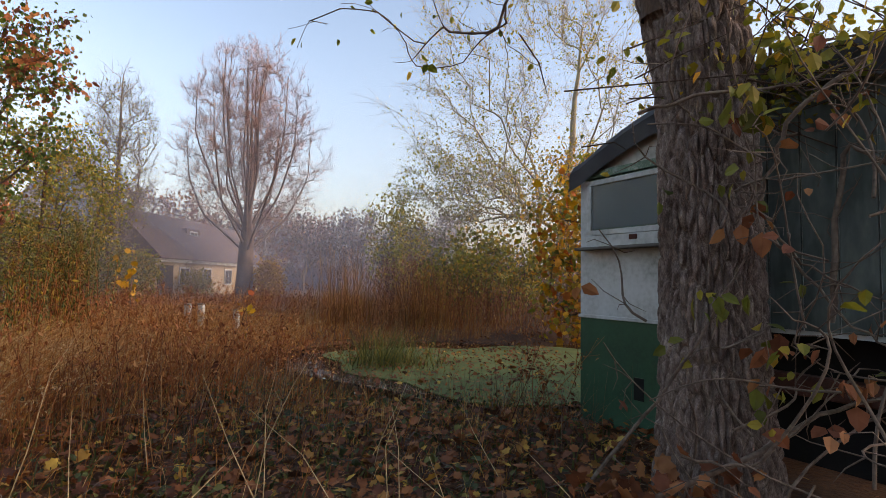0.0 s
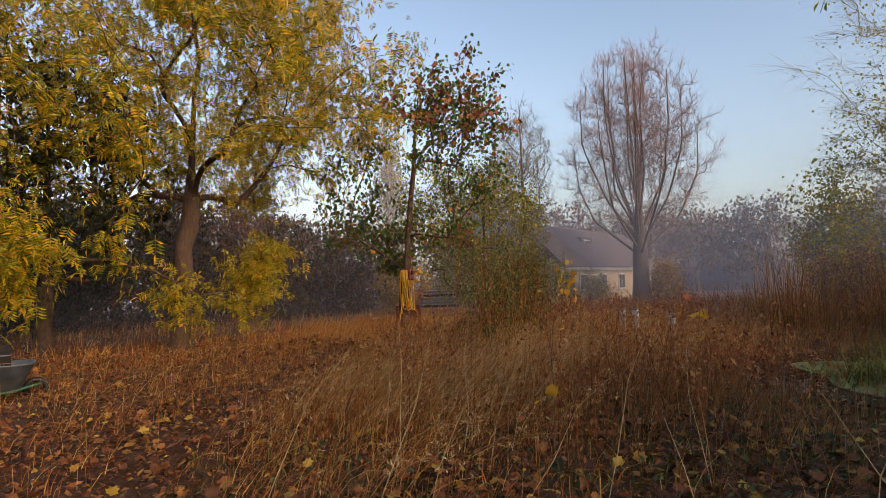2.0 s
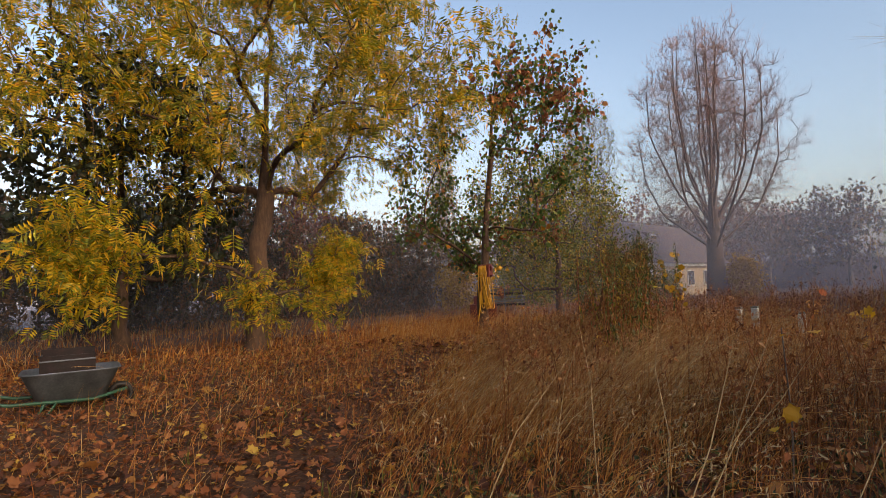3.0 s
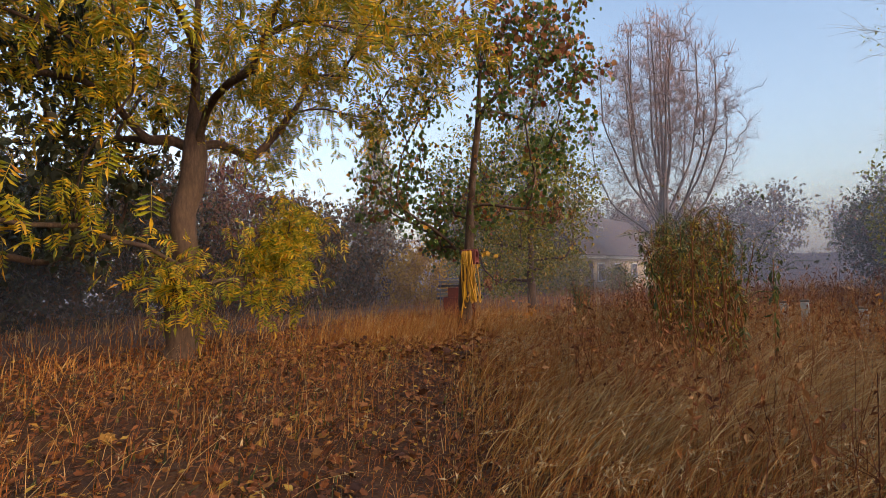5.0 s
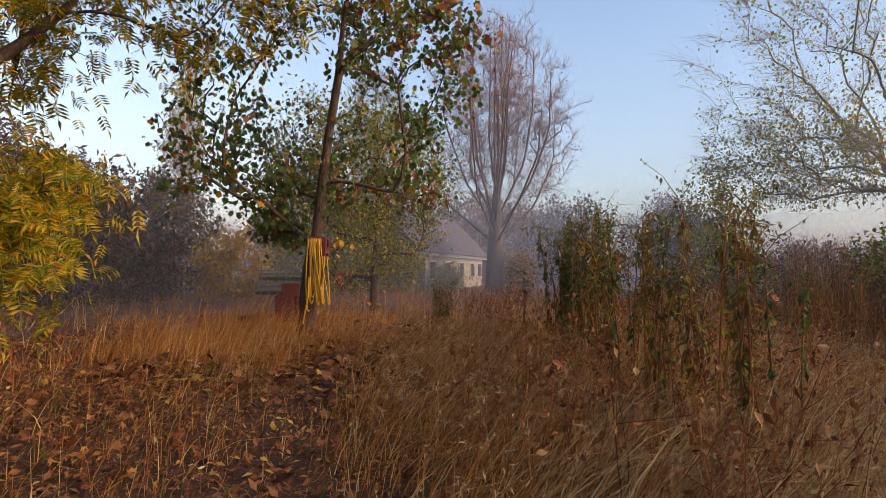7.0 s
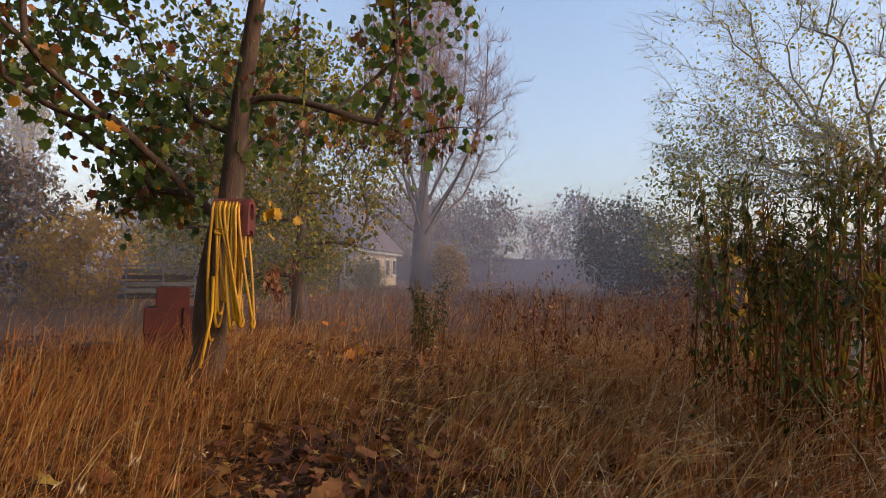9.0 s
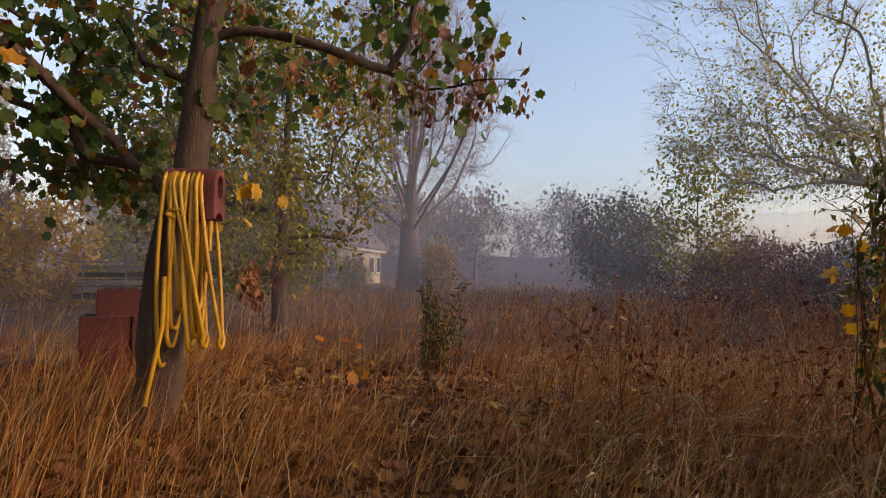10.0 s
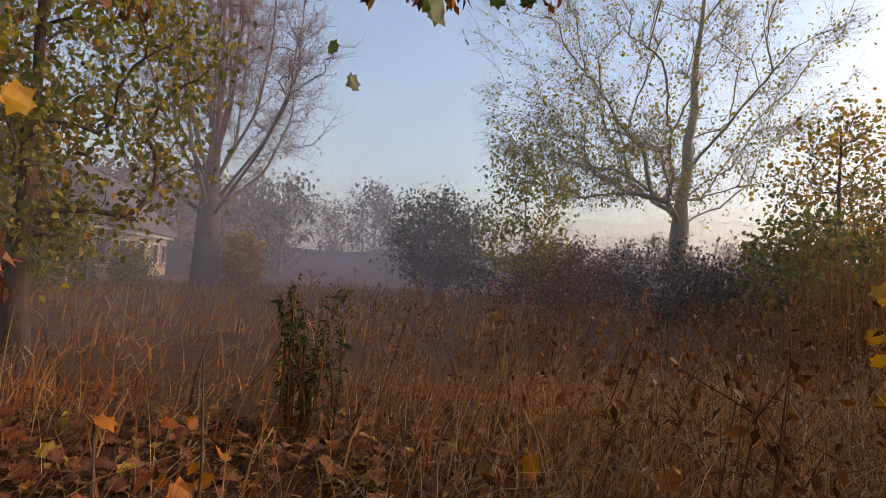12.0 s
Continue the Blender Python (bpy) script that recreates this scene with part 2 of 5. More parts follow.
class Bag:
    """Collects pieces of one mesh with quads (triangles repeat a corner's neighbour)."""

    def __init__(self):
        self.v, self.f, self.n = [], [], 0

    def add(self, verts, faces):
        self.v.append(np.asarray(verts, np.float32))
        self.f.append(np.asarray(faces, np.int32) + self.n)
        self.n += len(verts)

    def out(self, name, mat, parent=None, smooth=True):
        return raw(name, np.concatenate(self.v), np.concatenate(self.f), mat, parent, smooth)


def tube(bag, pts, radii, sides):
    pts, radii = np.asarray(pts, float), np.asarray(radii, float)
    d = np.gradient(pts, axis=0)
    d /= np.linalg.norm(d, axis=1, keepdims=True) + 1e-9
    ref = np.array([1.0, 0.2, 0.1]) if abs(d[0, 2]) > 0.8 else np.array([0.1, 0.2, 1.0])
    a = np.cross(d, ref)
    a /= np.linalg.norm(a, axis=1, keepdims=True) + 1e-9
    b = np.cross(d, a)
    ang = np.linspace(0, 2 * np.pi, sides, endpoint=False)
    ring = pts[:, None] + radii[:, None, None] * (np.cos(ang)[None, :, None] * a[:, None] + np.sin(ang)[None, :, None] * b[:, None])
    n = len(pts)
    i, j = np.meshgrid(np.arange(n - 1), np.arange(sides), indexing="ij")
    k = (j + 1) % sides
    f = np.stack([i * sides + j, i * sides + k, (i + 1) * sides + k, (i + 1) * sides + j], -1).reshape(-1, 4)
    bag.add(ring.reshape(-1, 3), f)


def spread_leaves(bag, places, size, shape, droop=0.4, vary=0.35, flat=None):
    """Copies of a leaf (verts, quads) at the places, turned at random; flat: lying on the ground with that much tilt."""
    sv, sf = shape
    n = len(places)
    if n == 0:
        return
    yaw = rng.uniform(0, 2 * np.pi, n)
    if flat is None:
        pitch, roll = rng.normal(-droop * 1.6, 0.7, n), rng.normal(0, 0.8, n)
    else:
        pitch, roll = rng.normal(0, flat, n), rng.normal(0, flat, n)
    s = size * (1 + rng.normal(0, vary, n)).clip(0.4, 1.8)
    cy, sy, cp, sp, cr, sr = np.cos(yaw), np.sin(yaw), np.cos(pitch), np.sin(pitch), np.cos(roll), np.sin(roll)
    z, o = np.zeros(n), np.ones(n)
    ry = np.stack([np.stack([cy, -sy, z], -1), np.stack([sy, cy, z], -1), np.stack([z, z, o], -1)], 1)
    rp = np.stack([np.stack([o, z, z], -1), np.stack([z, cp, -sp], -1), np.stack([z, sp, cp], -1)], 1)
    rr = np.stack([np.stack([cr, z, sr], -1), np.stack([z, o, z], -1), np.stack([-sr, z, cr], -1)], 1)
    m = ry @ rp @ rr
    v = np.einsum("nij,kj->nki", m, sv) * s[:, None, None] + np.asarray(places)[:, None]
    f = sf[None] + (np.arange(n) * len(sv))[:, None, None]
    bag.add(v.reshape(-1, 3), f.reshape(-1, 4))


# leaf shapes grow along +y from the stalk, one unit long, made of quads
OVAL = (np.array([(0, 0, 0), (0.24, 0.4, 0.07), (0, 1, -0.05), (-0.24, 0.4, 0.07), (0, 0.45, 0)]), np.array([(0, 1, 2, 4), (0, 4, 2, 3)]))
BROAD = (np.array([(0, 0, 0), (0.36, 0.3, 0.09), (0.26, 0.72, 0.05), (0, 1, -0.08), (-0.26, 0.72, 0.05), (-0.36, 0.3, 0.09), (0, 0.5, 0)]),
         np.array([(0, 1, 2, 6), (6, 2, 3, 4), (0, 6, 4, 5)]))
LOBED = (np.array([(0, 0, 0), (0.3, -0.08, 0.05), (0.32, 0.2, 0.03), (0.53, 0.34, 0.1), (0.41, 0.5, 0.05), (0.4, 0.76, 0.07), (0.19, 0.74, 0.02), (0, 1.0, -0.06),
                   (-0.19, 0.74, 0.02), (-0.4, 0.76, 0.07), (-0.41, 0.5, 0.05), (-0.53, 0.34, 0.1), (-0.32, 0.2, 0.03), (-0.3, -0.08, 0.05)]),
         np.array([(0, 1, 2, 12), (0, 12, 13, 0), (2, 3, 4, 10), (12, 2, 10, 11), (4, 5, 6, 8), (10, 4, 8, 9), (6, 7, 8, 8)])[[0, 2, 3, 4, 5]])
LOBED = (LOBED[0], np.vstack([LOBED[1], [(6, 7, 8, 4), (0, 2, 12, 13)]]))


def pinnate(leaflets):
    v, f = [], []
    for k in range(leaflets):
        side = 0 if k == leaflets - 1 else (1 if k % 2 else -1)
        y0 = 0.25 + 0.6 * (k // 2) / (leaflets // 2)
        if side == 0:
            q = [(0, 0.85, 0), (0.06, 1.05, 0.02), (0, 1.35, -0.08), (-0.06, 1.05, 0.02)]
        else:
            q = [(0, y0, 0), (side * 0.2, y0 + 0.02, 0.02), (side * 0.42, y0 + 0.16, -0.06), (side * 0.2, y0 + 0.14, 0.02)]
        f.append([len(v) + i for i in range(4)])
        v += q
    f.append([len(v) + i for i in range(4)])
    v += [(-0.008, 0, 0), (0.008, 0, 0), (0.006, 0.9, 0), (-0.006, 0.9, 0)]
    return np.array(v, float), np.array(f)


PINNATE = pinnate(9)


def grow(bag, trunk, trunk_r, targets, tip_r, first=0.3, sides=10, arch=0.25, keep=0.5, limb=0.4, sweep=0.22):
    """A tree's wood: the trunk's points, then a limb or twig to each target from the best place on what stands already.
    Returns points along the outer twigs."""
    trunk = np.asarray(trunk, float)
    t = np.linspace(0, 1, 14)
    k = t * (len(trunk) - 1)
    i = np.minimum(k.astype(int), len(trunk) - 2)
    pts = trunk[i] + (trunk[i + 1] - trunk[i]) * (k - i)[:, None]
    pts[1:-1, :2] += rng.normal(0, trunk_r * 0.15, (12, 2))
    node, par, path, ends = list(pts), [-1] + list(range(13)), list(np.cumsum(np.r_[0, np.linalg.norm(np.diff(pts, axis=0), axis=1)])), [13]
    chains, low = [list(range(14))], int(first * 13)
    order = np.argsort(np.linalg.norm(targets - pts[low], axis=1))
    for p in np.asarray(targets)[order]:
        arr = np.array(node[low:])
        d = np.linalg.norm(arr - p, axis=1)
        cost = d + keep * np.array(path[low:]) * 0.35 + 1.2 * np.maximum(0, arr[:, 2] - p[2])
        q = int(np.argmin(cost)) + low
        a, dist = np.array(node[q]), d[q - low]
        if dist < 0.08:
            continue
        way = a - np.array(node[par[q]]) if par[q] >= 0 else np.array((0, 0, 1.0))
        way = way / (np.linalg.norm(way) + 1e-9)
        c = a + way * dist * sweep + np.array((0, 0, arch * dist * 0.25)) + (p - a) * 0.2 + rng.normal(0, 0.03 * dist, 3)
        steps = 5 if dist > 0.5 else 3
        ch = [q]
        for s in np.linspace(0, 1, steps + 1)[1:]:
            x = (1 - s) ** 2 * a + 2 * s * (1 - s) * c + s * s * p + rng.normal(0, 0.012 * dist, 3)
            par.append(ch[-1]), path.append(path[ch[-1]] + dist / steps), node.append(x)
            ch.append(len(node) - 1)
        chains.append(ch), ends.append(ch[-1])
    load = np.zeros(len(node))
    load[ends] += 1
    for j in range(len(node) - 1, 0, -1):
        load[par[j]] += load[j]
    node = np.array(node)
    rad = tip_r * load ** 0.5
    scale = trunk_r / rad[3]
    big = rad > 3 * tip_r
    rad[big] = np.maximum(3 * tip_r, np.minimum(rad[big] * scale, trunk_r)) if scale < 1 else rad[big] * (1 + (scale - 1) * ((rad[big] - 3 * tip_r) / (rad.max() - 3 * tip_r + 1e-9)))
    rad[14:] = np.minimum(rad[14:], trunk_r * limb)
    flare = np.linspace(0, 1, 14)
    rad[:14] = np.maximum(rad[:14], trunk_r * (1 - 0.88 * flare)) * (1 + 0.35 * np.exp(-flare * 14))
    tips = []
    for n_, ch in enumerate(chains):
        r = rad[ch].copy()
        if n_:
            r[0] = min(r[0], r[1] * 1.25)
        tube(bag, node[ch], r, sides if n_ == 0 else (8 if r[0] > 0.06 else 5 if r[0] > 0.02 else 3))
        if n_ and r[0] < 0.05:
            tips.append(node[ch[1:]])
    return np.concatenate(tips)


def ball_points(n, centre, radii, hollow=0.3, cut=None):
    """Random points in an ellipsoid, denser towards its skin."""
    v = rng.normal(size=(n * 3, 3))
    v /= np.linalg.norm(v, axis=1, keepdims=True)
    r = (hollow + (1 - hollow) * rng.uniform(0, 1, n * 3) ** 0.5)[:, None]
    p = np.asarray(centre) + v * r * np.asarray(radii)
    if cut is not None:
        p = p[p[:, 2] > cut]
    return p[:n]


def twig_points(tips, n, jitter):
    return tips[rng.integers(0, len(tips), n)] + rng.normal(0, jitter, (n, 3))


# ---- the lie of the land ----
def ground_z(x, y):
    x, y = np.asarray(x, float), np.asarray(y, float)
    r = np.hypot(x, y)
    s = np.clip((r - 3) / 8, 0, 1)
    h = 0.21 * s * s * (3 - 2 * s)
    h = h + 0.05 * np.sin(x * 0.9 + 1) * np.cos(y * 0.7) + 0.025 * np.sin(2.3 * x + y) * np.cos(1.9 * y - 0.6 * x)
    h = h + 0.16 * np.exp(-((x + 11.0) ** 2 + (y - 9.6) ** 2) / 1.6)
    pond = np.exp(-(((x + 0.4) / 3.1) ** 2 + ((y - 8.2) / 2.9) ** 2) ** 2)
    pond = np.maximum(pond, np.exp(-(((x - 2.9) / 1.6) ** 2 + ((y - 9.8) / 2.0) ** 2) ** 2))
    return h * (1 - pond) - 0.18 * pond


PATH_XY = np.array([(row[1], row[2]) for row in ROWS])


def clear_of_path(x, y, gap):
    """Whether a plan point keeps off the line walked."""
    p = np.stack([x, y], -1)[:, None]
    a, b = PATH_XY[:-1], PATH_XY[1:]
    t = np.clip(((p - a) * (b - a)).sum(-1) / (((b - a) ** 2).sum(-1) + 1e-9), 0, 1)
    return np.linalg.norm(p - a - t[..., None] * (b - a), axis=-1).min(1) > gap


def base(x, y, sink=0.05):
    return np.array((x, y, float(ground_z(x, y)) - sink))


# ---- ground, pond, far field ----
def make_ground():
    # fine near the walk, coarse to the horizon
    gx = np.r_[-1500, -700, -300, -150, -90, -60, -45, np.arange(-30, 14.1, 0.3), 30, 40, 60, 90, 150, 300, 700, 1500]
    gy = np.r_[-1500, -700, -300, -150, -90, -60, -40, -25, np.arange(-8, 30.1, 0.3), 50, 60, 90, 150, 300, 700, 1500]
    x, y = np.meshgrid(gx, gy)
    z = ground_z(x, y)
    w = np.clip(1.2 - np.hypot(x + 6, y - 5) / 40, 0, 1)
    for i in range(z.shape[0]):
        for j in range(z.shape[1]):
            if w[i, j] > 0:
                z[i, j] += 0.05 * w[i, j] * noise.noise(Vector((x[i, j] * 1.7, y[i, j] * 1.7, 0)))
    n, m = z.shape
    i, j = np.meshgrid(np.arange(n - 1), np.arange(m - 1), indexing="ij")
    f = np.stack([i * m + j, i * m + j + 1, (i + 1) * m + j + 1, (i + 1) * m + j], -1).reshape(-1, 4)
    g = raw("ground", np.stack([x, y, z], -1).reshape(-1, 3), f, SOIL, smooth=True)
    tagged(g, "brown garden soil under fallen leaves and grass", "ground", kind="structure")


make_ground()


def blob_sheet(name, mat, cx, cy, rx, ry, z, wobble, label, category, kind):
    a = np.linspace(0, 2 * np.pi, 64, endpoint=False)
    r = 1 + wobble * np.array([noise.noise(Vector((math.cos(t) * 1.5 + cx, math.sin(t) * 1.5 + cy, 3))) for t in a])
    ring = np.stack([cx + rx * r * np.cos(a), cy + ry * r * np.sin(a), np.full(64, z)], -1)
    low = ring * (1, 1, 1) - (0, 0, 0.02)
    v = np.vstack([[(cx, cy, z)], ring, low])
    i = np.arange(64)
    k = (i + 1) % 64
    f = np.vstack([np.stack([0 * i, 1 + i, 1 + k, 1 + k], -1)[:, [0, 1, 2, 2]]])
    me = bpy.data.meshes.new(name)
    me.from_pydata(v.tolist(), [], [(0, 1 + a_, 1 + b_) for a_, b_ in zip(i.tolist(), k.tolist())] + [(1 + a_, 65 + a_, 65 + b_, 1 + b_) for a_, b_ in zip(i.tolist(), k.tolist())])
    me.materials.append(mat)
    return tagged(new(name, me), label, category, kind=kind)


blob_sheet("water", WATER, 0.6, 8.6, 3.5, 2.9, 0.02, 0.25, "dark still pond water among weeds", "pond", "structure")
blob_sheet("duckweed", DUCKWEED, 0.55, 8.1, 2.45, 2.15, 0.03, 0.5, "green duckweed carpet floating on the pond", "duckweed", "stuff")


# ---- mist lying over the meadow ----
def make_mist():
    mist = empty("morning_mist", Matrix.Translation((-5, 4, 0)), "thin grey morning mist lying over the meadow", "mist")
    tagged(mist, kind="stuff")
    for r, dense, low, high in ((10, 0.04, 0.5, 6), (13, 0.06, 1, 8), (17, 0.07, 1, 10), (22, 0.13, 3, 17), (25, 0.26, 3, 15), (42, 0.22, 2, 14), (60, 0.22, 2, 16), (115, 0.75, 3, 20)):
        a = np.linspace(0, 2 * np.pi, 64, endpoint=False)
        wob = 1 + 0.03 * np.sin(5 * a + r)
        zs = np.linspace(-0.5, high + 1, 8)
        v = np.concatenate([np.stack([r * wob * np.cos(a), r * wob * np.sin(a), np.full(64, q)], -1) for q in zs])
        i, j = np.meshgrid(np.arange(7), np.arange(64), indexing="ij")
        k = (j + 1) % 64
        f = np.stack([i * 64 + j, i * 64 + k, (i + 1) * 64 + k, (i + 1) * 64 + j], -1).reshape(-1, 4)
        raw("mist_layer", v, f, mist_material("mist", dense, low, high), mist, True)


make_mist()


# ---- trees ----
def tree(name, label, category="tree", group=""):
    return empty(name, Matrix.Identity(4), label, category, group)


def plain_tree(name, label, x, y, height, trunk_r, crown_c, crown_r, twigs, tip_r, bark, leaves=(), fork=0.35, lean=(0, 0), cut=None, arch=0.25, first=0.3, hollow=0.25, group="", top=0.85, keep=0.5, sweep=0.22, fine=0):
    """leaves: (count, size, shape, material, jitter, part name)."""
    th = tree(name, label, "tree", group)
    b = base(x, y)
    z0 = b[2]
    mid = b + (lean[0] * 0.45, lean[1] * 0.45, height * 0.45)
    tip = b + (lean[0], lean[1], height * top)
    bag = Bag()
    pts = ball_points(twigs, b + crown_c, crown_r, hollow, None if cut is None else z0 + cut)
    tips = grow(bag, [b, b + (lean[0] * 0.1, lean[1] * 0.1, height * 0.2), mid, tip], trunk_r, pts, tip_r, first=first, arch=arch, keep=keep, sweep=sweep)
    for p in tips[rng.integers(0, len(tips), fine)]:
        d = rng.normal(0, 0.28, 3) + (0, 0, 0.2)
        tube(bag, [p, p + d * 0.5 + rng.normal(0, 0.03, 3), p + d], [0.006, 0.0045, 0.003], 3)
    bag.out("trunk", bark, th)
    for count, size, shape, mat, jitter, pname in leaves:
        lb = Bag()
        spread_leaves(lb, twig_points(tips, count, jitter), size, shape)
        lb.out(pname, mat, th, False)
    return th, tips


def bare_tree():
    """The tall tree: stems forking low, an oval crown widest below its middle, fine bare twigs."""
    th = tree("poplar_tree", "tall almost bare tree with pinkish twigs")
    b = base(-11.5, 27.0)
    bag = Bag()
    tube(bag, [b, b + (0, 0, 1.2), b + (0.03, 0, 2.6), b + (0.05, 0, 4.2), b + (0.15, 0.05, 6.4), b + (0.1, 0, 9.5)], [0.5, 0.4, 0.36, 0.22, 0.1, 0.03], 14)
    all_tips = []
    for k in range(19):
        a = 2.399 * k
        q = k / 18
        out = 0.3 + 3.4 * q
        top = b + (out * np.cos(a), out * np.sin(a), 13.1 - 4.9 * q ** 1.6)
        z0 = 2.3 + 3.4 * (1 - q) * rng.uniform(0.5, 1)
        st = b + (0.12 * np.cos(a), 0.12 * np.sin(a), z0)
        p1 = st + (top - st) * (0.62, 0.62, 0.3) + rng.normal(0, 0.15, 3)
        p2 = st + (top - st) * (0.95, 0.95, 0.64) + rng.normal(0, 0.15, 3)
        n = 60
        s = rng.uniform(0.16, 1.0, n)[:, None] ** 0.8
        spine = (1 - s) ** 3 * st + 3 * s * (1 - s) ** 2 * p1 + 3 * s * s * (1 - s) * p2 + s ** 3 * top
        off = rng.normal(0, 1, (n, 3)) * (0.8, 0.8, 0.5) + np.array((np.cos(a), np.sin(a), 0)) * 0.25
        all_tips.append(grow(bag, [st, p1, p2, top], 0.052, spine + off * (1.1 - 0.5 * s) + (0, 0, 0.2), 0.007, first=0.15, sides=8, arch=0.35, keep=0.2))
    tips = np.concatenate(all_tips)
    tb = Bag()
    for p in tips[rng.integers(0, len(tips), 11500)]:
        d = p - (b + (0, 0, 5))
        d = d / np.linalg.norm(d) * 0.25 + (0, 0, 0.1) + rng.normal(0, 0.27, 3)
        tube(tb, [p, p + d * 0.5 + rng.normal(0, 0.05, 3), p + d * rng.uniform(0.7, 1.1)], [0.0065, 0.0045, 0.003], 3)
    bag.out("trunk", BARK_TREE, th)
    tagged(tb.out("fine_twigs", BARK_TWIG, th), "fine pinkish bare twigs", kind="stuff")
    lb = Bag()
    spread_leaves(lb, twig_points(tips, 9000, 0.3), 0.07, OVAL)
    lb.out("crown", LEAF_PINK, th, False)


bare_tree()

plain_tree("birch_tree", "slim nearly bare tree with fine twigs", -16.4, 24.0, 11.0, 0.16, (0, 0, 6.4), (1.75, 1.75, 4.6), 520, 0.008, BARK_GREY,
           [(4200, 0.08, OVAL, LEAF_OLIVE, 0.2, "crown")], arch=0.5, top=0.95, keep=1.3, sweep=0.05, fine=4000)


def pond_tree():
    """The large open tree beyond the pond, one limb reaching far out."""
    th = tree("aspen_tree", "large half-bare tree with sparse yellow-green leaves")
    b = base(3.8, 22.8)
    bag = Bag()
    tg = np.vstack([
        [b + (-2.2, -0.6, 4.4), b + (-4.5, -1.0, 6.2), b + (-6.5, -1.2, 7.6), b + (1.6, 0.5, 6.5), b + (-1.8, 0, 7.5), b + (2.5, 0, 9)],
        ball_points(480, b + (-0.8, 0, 9.0), (7.0, 5.0, 6.0), 0.3, b[2] + 3.4),
        ball_points(110, b + (-3.8, -0.6, 4.9), (3.2, 2.5, 1.6), 0.3)])
    tips = grow(bag, [b, b + (0.1, 0, 3.0), b + (0.5, 0, 7.5), b + (0.9, 0, 12.0)], 0.3, tg, 0.007, first=0.2, arch=0.4, keep=1.5, limb=0.3, sweep=0.06)
    for p in tips[rng.integers(0, len(tips), 8000)]:
        d = (p - (b + (0, 0, 6))) / 9 + (0, 0, 0.1) + rng.normal(0, 0.4, 3)
        tube(bag, [p, p + d * 0.4 + rng.normal(0, 0.03, 3), p + d * 0.8 - (0, 0, 0.1)], [0.006, 0.004, 0.0028], 3)
    bag.out("trunk", BARK_PALE, th)
    lb = Bag()
    spread_leaves(lb, twig_points(tips, 13000, 0.28), 0.075, BROAD)
    low = tips[tips[:, 2] < b[2] + 6.5]
    spread_leaves(lb, twig_points(low, 4200, 0.3), 0.09, BROAD)
    lb.out("crown", LEAF_BIRCH, th, False)


pond_tree()


def ash():
    th = tree("ash_tree", "large spreading ash with yellow-green feathery leaves")
    b = base(-11.5, 4.1)
    bag = Bag()
    tg = np.vstack([
        [b + (0.9, 1.6, 3.4), b + (1.6, 3.2, 4.3), b + (-0.5, -1.6, 3.6), b + (1.8, 0.2, 4.0), b + (-1.5, 1.0, 4.4), b + (1.0, -0.6, 5.0)],
        ball_points(330, b + (0.2, 0.2, 5.5), (4.3, 4.6, 3.2), 0.3, b[2] + 2.9),
        ball_points(18, b + (1.3, -2.7, 1.9), (0.7, 0.7, 0.95), 0.2), ball_points(24, b + (0.2, 1.6, 1.7), (0.5, 0.6, 0.9), 0.2),
        ball_points(5, b + (0.35, -0.1, 1.2), (0.25, 0.3, 0.3), 0.2)])
    tg = tg[clear_of_path(tg[:, 0], tg[:, 1], 2.6) | (tg[:, 2] > 3.6)]
    tips = grow(bag, [b, b + (0.02, 0.05, 1.2), b + (0.1, 0.15, 2.6), b + (0.3, 0.3, 5.8)], 0.18, tg, 0.006, first=0.2, arch=0.35, sides=14, keep=0.8)
    bag.out("trunk", BARK_BROWN, th)
    lb = Bag()
    spread_leaves(lb, twig_points(tips, 12500, 0.24), 0.205, PINNATE, droop=0.7)
    spread_leaves(lb, twig_points(tips[tips[:, 2] < b[2] + 2.3], 260, 0.2), 0.18, PINNATE, droop=0.9)
    lb.out("crown", LEAF_ASH, th, False)


ash()


